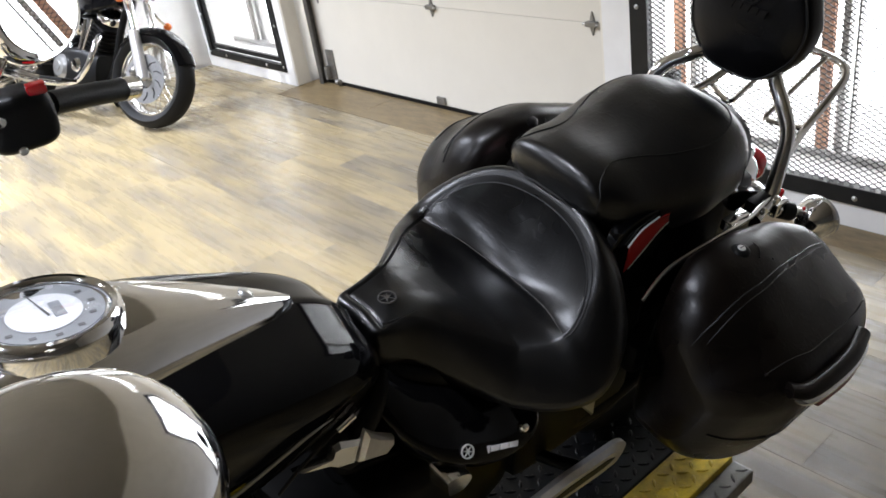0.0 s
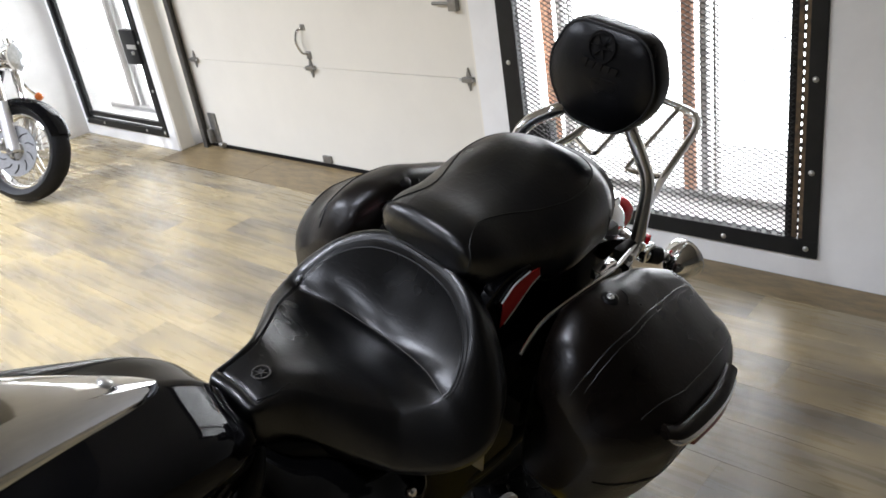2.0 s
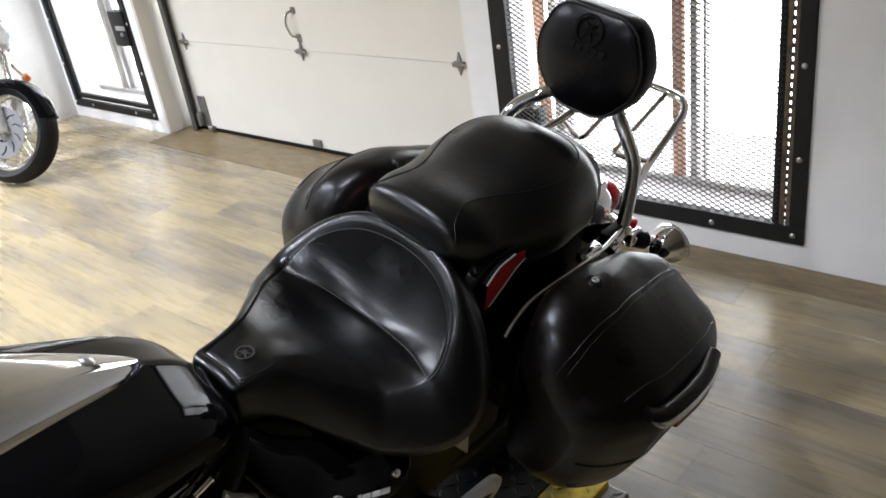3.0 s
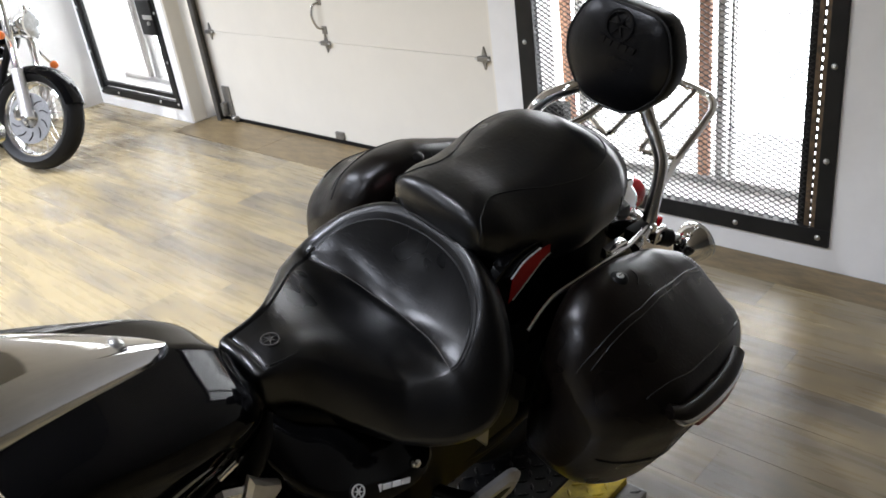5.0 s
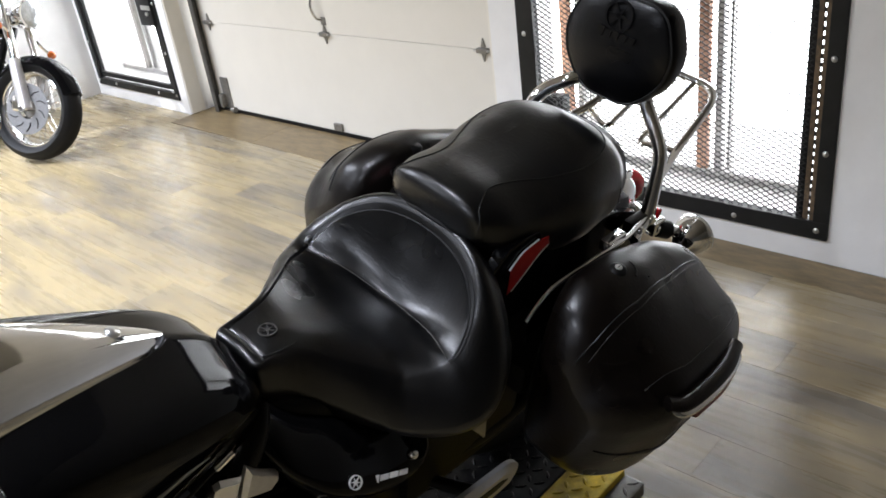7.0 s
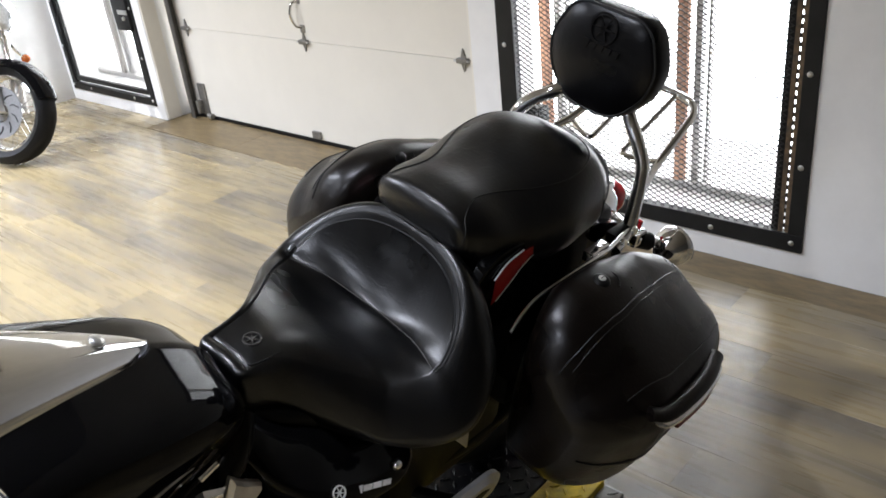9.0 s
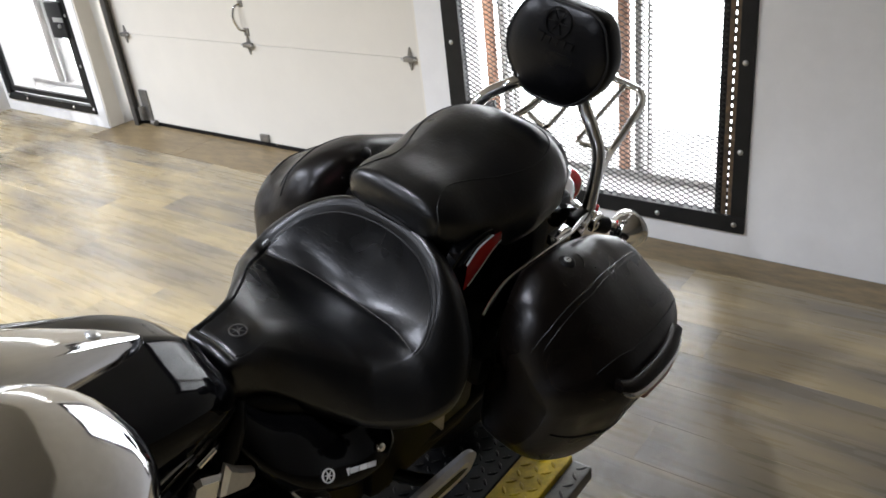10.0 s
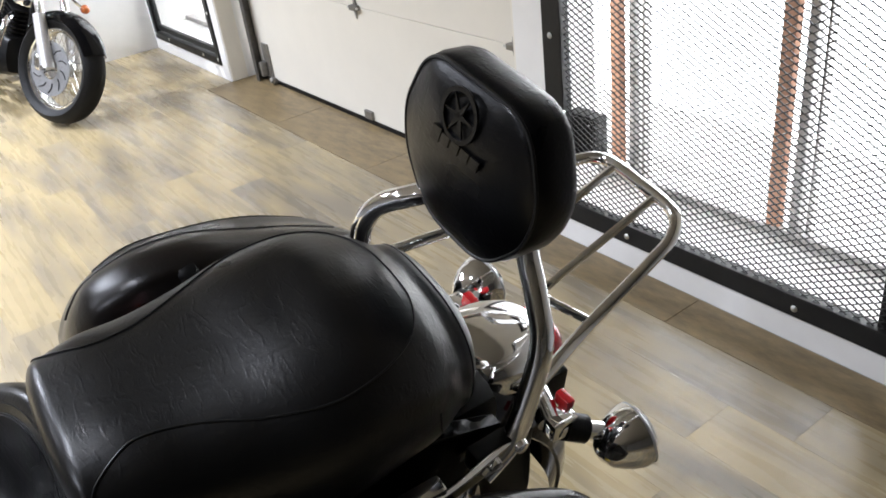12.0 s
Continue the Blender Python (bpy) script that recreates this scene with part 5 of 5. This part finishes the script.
    part("headlamp", lathe([(0.002, -0.12), (0.06, -0.10), (0.085, -0.04), (0.092, 0.0), (0.092, 0.01)], 32, pose(0.15, 0, 1.02, 0, -90, 0)), M_CHROME, top, "chrome headlamp bowl")
    part("triple_clamp", box(0.27, 0.34, -0.13, 0.13, 1.16, 1.19, 0.008), M_CHROME, top)
    part("side_stand", tube([(0.95, -0.14, 0.36), (0.97, -0.20, 0.30), (1.0, -0.27, 0.255)], 0.012, 8), M_SATIN, top)
    return top


def finned(m, count, pitch, half=(0.078, 0.088), core=0.76):
    """An engine barrel with cooling fins, one connected skin."""
    rows = []
    sq = fillet([(-1, -1), (1, -1), (1, 1), (-1, 1)], 0.3, 3)
    for k in range(count):
        for z, f in ((0.0, core), (0.001, 1.0), (pitch * 0.4, 1.0), (pitch * 0.401, core)):
            rows.append([m @ Vector((x * half[0] * f, y * half[1] * f, k * pitch + z)) for x, y in sq])
    return rings(bmesh.new(), rows)


def bmesh_wedge(outline, y0, y1):
    """A faceted block with an xz outline, narrower at its outer face."""
    bm = bmesh.new()
    cx, cz = np.mean([p[0] for p in outline]), np.mean([p[1] for p in outline])
    rows = [[(x, y1, z) for x, z in outline], [(x, (y0 + y1) / 2, z) for x, z in outline], [(cx + (x - cx) * 0.8, y0, cz + (z - cz) * 0.7) for x, z in outline]]
    return rings(bm, rows)


MIRROR_L = Vector((0.478, -0.600, 1.594))
MIRROR_L_TURN = (25, 8, 20)
big_motorcycle()


# ---- lift table under the large motorcycle ----
def lift_table():
    top = base("motorcycle_lift", pose(0.6, 1.5, 0), "low black diamond-plate motorcycle lift with a yellow edge", "lift table")
    x0, x1, y0, y1, zt = -1.25, 1.275, -0.41, 0.45, 0.155
    part("deck", box(x0, x1, y0 + 0.115, y1 - 0.115, zt - 0.03, zt, 0.004), M_DKPLATE, top, "black diamond plate deck", smooth=False)
    for a, b in ((y0, y0 + 0.112), (y1 - 0.112, y1)):
        part("edge_strip", box(x0, x1, a, b, zt - 0.03, zt, 0.004), M_YELLOW, top, "worn yellow diamond plate edge", smooth=False)
    for a, b in ((y0 - 0.055, y0 - 0.002), (y1 + 0.002, y1 + 0.055)):
        part("outer_edge", box(x0, x1, a, b, zt - 0.05, zt - 0.012, 0.006), M_SILVERPLATE, top, "bare metal diamond plate edge", smooth=False)
    part("skirt", box(x0 + 0.05, x1 - 0.05, y0 + 0.03, y1 - 0.03, 0.0, zt - 0.032, 0.006), M_SATIN, top)
    for (ya, yb, mat_, zz) in ((y0 + 0.01, y0 + 0.105, M_YELLOW, zt), (y0 + 0.125, 0.1, M_DKPLATE, zt), (y0 - 0.05, y0 - 0.008, M_SILVERPLATE, zt - 0.012)):
        bm = bmesh.new()
        nx = int((x1 + 0.3) / 0.034)
        ny = max(1, int((yb - ya) / 0.030))
        for i in range(nx):
            for j in range(ny):
                a = 45 if (i + j) % 2 else -45
                m = pose(x1 - 0.02 - i * 0.034, ya + 0.015 + j * 0.030, zz, 0, 0, a)
                rows = [[m @ Vector((x, y, z)) for x, y in ((-0.015 * k, 0), (-0.006 * k, -0.0042 * k), (0.006 * k, -0.0042 * k), (0.015 * k, 0), (0.006 * k, 0.0042 * k), (-0.006 * k, 0.0042 * k))] for k, z in ((1.0, -0.0005), (0.8, 0.0022), (0.45, 0.0036))]
                rings(bm, rows)
        tagged(part("tread_pattern", bm, mat_, top, smooth=False), "raised diamond tread", kind="stuff")


lift_table()


# ---- the parked motorcycle by the gate ----
def parked_motorcycle(m):
    top = base("parked_motorcycle", m, "black cruiser motorcycle with chrome spoked wheels parked by the gate", "motorcycle", "parked motorcycles")
    wheel(top, "front_wheel", pose(0, 0, 0.31), 0.31, 0.150, 0.226, 40, True, -1)
    wheel(top, "rear_wheel", pose(1.62, 0, 0.33), 0.33, 0.16, 0.205, 40, False)
    fender(top, pose(0, 0, 0.31), 0.330, 0.088, 158, 40, M_BLACK, "front_fender", 0.050, 20, "gloss black front fender")
    fender(top, pose(1.62, 0, 0.33), 0.365, 0.10, 155, 5, M_BLACK, "rear_fender", 0.06, 20)
    for s in (-1, 1):
        part("fork_slider", tube([(-0.01, s * 0.100, 0.31), (0.090, s * 0.098, 0.60)], [0.038, 0.037, 0.034], 14, 2), M_GLEAM, top, "polished fork slider")
        part("fork_tube", tube([(0.085, s * 0.088, 0.58), (0.235, s * 0.09, 1.0)], 0.024, 12, 2), M_CHROME, top, "chrome fork tube")
        part("fork_cover", tube([(0.138, s * 0.09, 0.73), (0.235, s * 0.09, 1.0)], 0.027, 14, 2), M_CHROME, top)
        part("reflector", box(0.025, 0.045, s * 0.112 - 0.004, s * 0.112 + 0.004, 0.44, 0.50, 0.002), M_AMBER, top, "amber fork reflector")
        part("signal_stalk", tube([(0.14, s * 0.09, 0.76), (0.12, s * 0.16, 0.70 + (0.085 if s > 0 else 0.0)), (0.11, s * 0.20, 0.675 + (0.115 if s > 0 else 0.0))], 0.008, 8), M_CHROME, top)
        part("turn_signal", blob((0.10, s * 0.222, 0.665 + (0.12 if s > 0 else 0.0)), (0.028, 0.027, 0.027)), M_AMBER, top, "round amber turn signal")
    part("caliper", blob((0.055, 0.100, 0.34), (0.035, 0.022, 0.05), pose(0, 0, 0), None, 3.0), M_DULLCHROME, top, "brake caliper")
    part("axle_nut", lathe([(0.002, 0.02), (0.016, 0.018), (0.02, 0.0)], 16, pose(0, 0.120, 0.31, -90, 0, 0)), M_CHROME, top)
    part("headlamp", lathe([(0.002, -0.13), (0.05, -0.115), (0.078, -0.05), (0.09, 0.0), (0.094, 0.012), (0.088, 0.014)], 32, pose(0.08, 0, 0.89, 0, -86, 0)), M_CHROME, top, "round chrome headlamp")
    part("headlamp_glass", lathe([(0.088, 0.01), (0.07, 0.022), (0.04, 0.030), (0.002, 0.033)], 32, pose(0.08, 0, 0.89, 0, -86, 0)), M_HEADGLASS, top, "ribbed headlamp glass")
    part("triple_clamp", box(0.16, 0.25, -0.115, 0.115, 0.80, 0.83, 0.008), M_CHROME, top)
    part("handlebar", tube([(0.78, -0.42, 1.05), (0.62, -0.38, 1.10), (0.36, -0.22, 1.12), (0.28, 0.0, 1.05), (0.36, 0.22, 1.12), (0.62, 0.38, 1.10), (0.78, 0.42, 1.05)], 0.012, 10), M_CHROME, top, "pulled-back chrome handlebar")
    part("fuel_tank", Loft([(0.36, 0.07, 0.86, 0.88, 0.76, 0.05), (0.44, 0.13, 0.90, 0.93, 0.73, 0.11), (0.60, 0.15, 0.89, 0.93, 0.70, 0.13), (0.78, 0.12, 0.83, 0.86, 0.68, 0.10), (0.92, 0.07, 0.77, 0.79, 0.68, 0.05)], 0.72).mesh(3), M_BLACK, top, "gloss black fuel tank")
    part("seat", Loft([(0.88, 0.06, 0.76, 0.77, 0.70, 0.05), (1.02, 0.13, 0.72, 0.71, 0.64, 0.11), (1.22, 0.16, 0.72, 0.70, 0.63, 0.13), (1.36, 0.12, 0.80, 0.79, 0.68, 0.10), (1.60, 0.11, 0.82, 0.82, 0.72, 0.09), (1.74, 0.06, 0.79, 0.79, 0.74, 0.05)]).mesh(3), M_LEATHER, top, "black leather seat")
    part("frame", tube([(0.30, 0, 0.86), (0.40, 0, 0.60), (0.48, 0, 0.30), (0.66, 0, 0.22), (1.05, 0, 0.22), (1.15, 0, 0.40), (1.10, 0, 0.66)], 0.024, 10), M_SATIN, top)
    eng = part("engine_case", Loft([(0.52, 0.10, 0.42, 0.43, 0.22, 0.08), (0.64, 0.15, 0.46, 0.47, 0.20, 0.12), (0.85, 0.16, 0.46, 0.46, 0.20, 0.13), (1.05, 0.12, 0.42, 0.42, 0.22, 0.09)]).mesh(3), M_SATIN, top, "black and polished v-twin engine")
    for x0, ang in ((0.64, -24), (0.86, 24)):
        part("cylinder", finned(pose(x0, 0, 0.41, 0, ang, 0), 9, 0.028), M_SATIN, eng, "finned black cylinder")
        part("rocker_cover", blob((0, 0, 0.27), (0.085, 0.08, 0.045), pose(x0, 0, 0.43, 0, ang, 0), None, 3.0), M_CHROME, eng, "chrome rocker cover")
    for s in (-1, 1):
        case = part("side_case", lathe([(0.002, 0.045), (0.035, 0.044), (0.040, 0.036), (0.066, 0.032), (0.072, 0.022), (0.082, 0.010), (0.088, -0.03)], 30, pose(0.86, s * 0.15, 0.33, -90 * s, 0, 0)), M_ALU, eng, "ribbed polished engine cover")
        part("cam_cover", lathe([(0.002, 0.03), (0.035, 0.028), (0.05, 0.012), (0.055, -0.03)], 24, pose(0.68, s * 0.14, 0.35, -90 * s, 0, 0)), M_CHROME, case, "round chrome cover")
        part("air_cleaner", lathe([(0.002, 0.02), (0.03, 0.022), (0.045, 0.012), (0.066, 0.010), (0.072, 0.0), (0.072, -0.05)], 28, pose(0.75, s * 0.14, 0.60, -90 * s, 0, 0)), M_CHROME, eng, "round chrome air cleaner")
        for x0, x1 in ((0.66, 0.58), (0.70, 0.66), (0.80, 0.86), (0.84, 0.94)):
            part("pushrod_tube", rod((x0, s * 0.125, 0.42), (x1, s * 0.105, 0.66), 0.010, 10), M_CHROME, eng)
        part("header_pipe", tube([(0.54, s * 0.05, 0.58), (0.47, s * 0.13, 0.52), (0.49, s * 0.18, 0.34), (0.60, s * 0.20, 0.24), (0.80, s * 0.205, 0.22)], 0.019, 12), M_CHROME, top, "chrome header pipe")
        part("header_pipe", tube([(0.98, s * 0.06, 0.58), (1.06, s * 0.14, 0.52), (1.06, s * 0.19, 0.38), (1.14, s * 0.205, 0.30)], 0.019, 12), M_CHROME, top, "chrome header pipe")
        part("exhaust", tube([(0.74, s * 0.205, 0.22), (1.0, s * 0.215, 0.22), (1.3, s * 0.225, 0.24), (1.9, s * 0.235, 0.28)], [0.022, 0.03, 0.044, 0.042], 14), M_CHROME, top, "long chrome exhaust")
        part("exhaust", tube([(1.08, s * 0.20, 0.33), (1.3, s * 0.225, 0.34), (1.85, s * 0.235, 0.38)], [0.024, 0.042, 0.040], 14), M_CHROME, top, "long chrome exhaust")
        part("floorboard", box(0.52, 0.82, s * 0.28 - 0.055, s * 0.28 + 0.055, 0.235, 0.255, 0.008), M_RUBBER, top, "black rubber floorboard")
        part("side_cover", blob((1.06, s * 0.12, 0.55), (0.11, 0.045, 0.09), None, None, 2.8), M_BLACK, top, "gloss black side cover")
    part("carburettor", blob((0.75, 0.0, 0.62), (0.06, 0.10, 0.07), None, None, 3.0), M_ALU, eng)
    part("swingarm", tube([(1.08, 0.10, 0.36), (1.62, 0.11, 0.33)], 0.025, 8, 2), M_SATIN, top)
    part("swingarm", tube([(1.08, -0.10, 0.36), (1.62, -0.11, 0.33)], 0.025, 8, 2), M_SATIN, top)
    part("side_stand", tube([(0.75, -0.12, 0.24), (0.78, -0.20, 0.12), (0.80, -0.28, 0.065)], 0.011, 8), M_SATIN, top)
    steered = ("front_wheel", "front_fender", "fork", "reflector", "signal_stalk", "turn_signal", "caliper", "axle", "headlamp", "triple", "handlebar")
    for o in top.children:
        if o.name.startswith(steered):
            o.matrix_basis = pose(0, 0, 0, 0, 0, 15)
    return top


second = parked_motorcycle(pose(2.30, 5.57, 0.0, 0, 0, 101) @ pose(0, 0, 0.020, 23.5, 0, 0))
copy_thing(second, pose(0.55, 7.62, 0.0) @ pose(0, 0, 0.010, 12, 0, 0))


# ---- floor ----
def floor():
    slab = structure("floor", box(ROOM_X0 - 0.2, XW + 0.2, ROOM_Y0 - 0.2, ROOM_Y1 + 0.2, -0.02, -0.004), M_CONCRETE, "worn oak-look plank floor with grey-brown streaks", "floor")
    pw, length = 0.178, 1.42
    rng = random.Random(4)
    shapes = {}

    def plank_mesh(w, l):
        key = (round(w, 3), round(l, 3))
        if key not in shapes:
            bm = bmesh.new()
            c = 0.0005
            rows = [[(-w / 2, -l / 2, -0.004), (w / 2, -l / 2, -0.004), (w / 2, l / 2, -0.004), (-w / 2, l / 2, -0.004)],
                    [(-w / 2, -l / 2, -c), (w / 2, -l / 2, -c), (w / 2, l / 2, -c), (-w / 2, l / 2, -c)],
                    [(-w / 2 + c, -l / 2 + c, 0), (w / 2 - c, -l / 2 + c, 0), (w / 2 - c, l / 2 - c, 0), (-w / 2 + c, l / 2 - c, 0)]]
            rings(bm, rows)
            bmesh.ops.recalc_face_normals(bm, faces=bm.faces)
            me = bpy.data.meshes.new("plank")
            bm.to_mesh(me)
            bm.free()
            me.materials.append(M_PLANK)
            shapes[key] = me
        return shapes[key]

    verts, faces = [], []
    x = XW - 0.17
    count = 0
    while x > ROOM_X0:
        x0 = max(x - pw, ROOM_X0)
        y = ROOM_Y0 - rng.uniform(0, length)
        while y < ROOM_Y1:
            y0, y1 = max(y, ROOM_Y0), min(y + length, ROOM_Y1)
            near = x0 > 0.1 and y1 > -0.6 and y0 < 7.4
            if y1 - y0 > 0.02:
                if near and count < 300:
                    ob = new("plank", plank_mesh(x - x0, y1 - y0))
                    ob.location = ((x + x0) / 2, (y0 + y1) / 2, 0)
                    ob.parent = slab
                    count += 1
                else:
                    k = len(verts)
                    g = 0.0008
                    verts += [(x0 + g, y0 + g, 0), (x - g, y0 + g, 0), (x - g, y1 - g, 0), (x0 + g, y1 - g, 0)]
                    faces.append((k, k + 1, k + 2, k + 3))
            y += length
        x -= pw
    me = bpy.data.meshes.new("far_planks")
    me.from_pydata(verts, [], faces)
    me.materials.append(M_PLANK)
    far = new("far_planks", me)
    far.parent = slab
    tagged(far, "oak-look planks farther across the showroom", kind="stuff")
    for y, end, mat_ in ((ROOM_Y0, GAR_Y0, M_THRESH), (GAR_Y1, ROOM_Y1, M_PLANK)):
        while y < end - 0.01:
            l = min(1.22, end - y)
            ob = new("border_plank", box_mesh(0.166, l - 0.002, 0.004, mat_))
            ob.location = (XW - 0.086, y + l / 2, -0.002)
            ob.parent = slab
            y += l
    y = GAR_Y0
    while y < GAR_Y1 - 0.01:
        l = min(0.92, GAR_Y1 - y)
        ob = new("threshold_board", box_mesh(0.335, l - 0.002, 0.006))
        ob.location = (XW + 0.0, y + l / 2, -0.002)
        ob.parent = slab
        y += l


def box_mesh(w, l, h, mat_=None):
    bm = box(-w / 2, w / 2, -l / 2, l / 2, -h / 2, h / 2, 0.001)
    bmesh.ops.recalc_face_normals(bm, faces=bm.faces)
    me = bpy.data.meshes.new("board")
    bm.to_mesh(me)
    bm.free()
    me.materials.append(mat_ or M_THRESH)
    return me


floor()
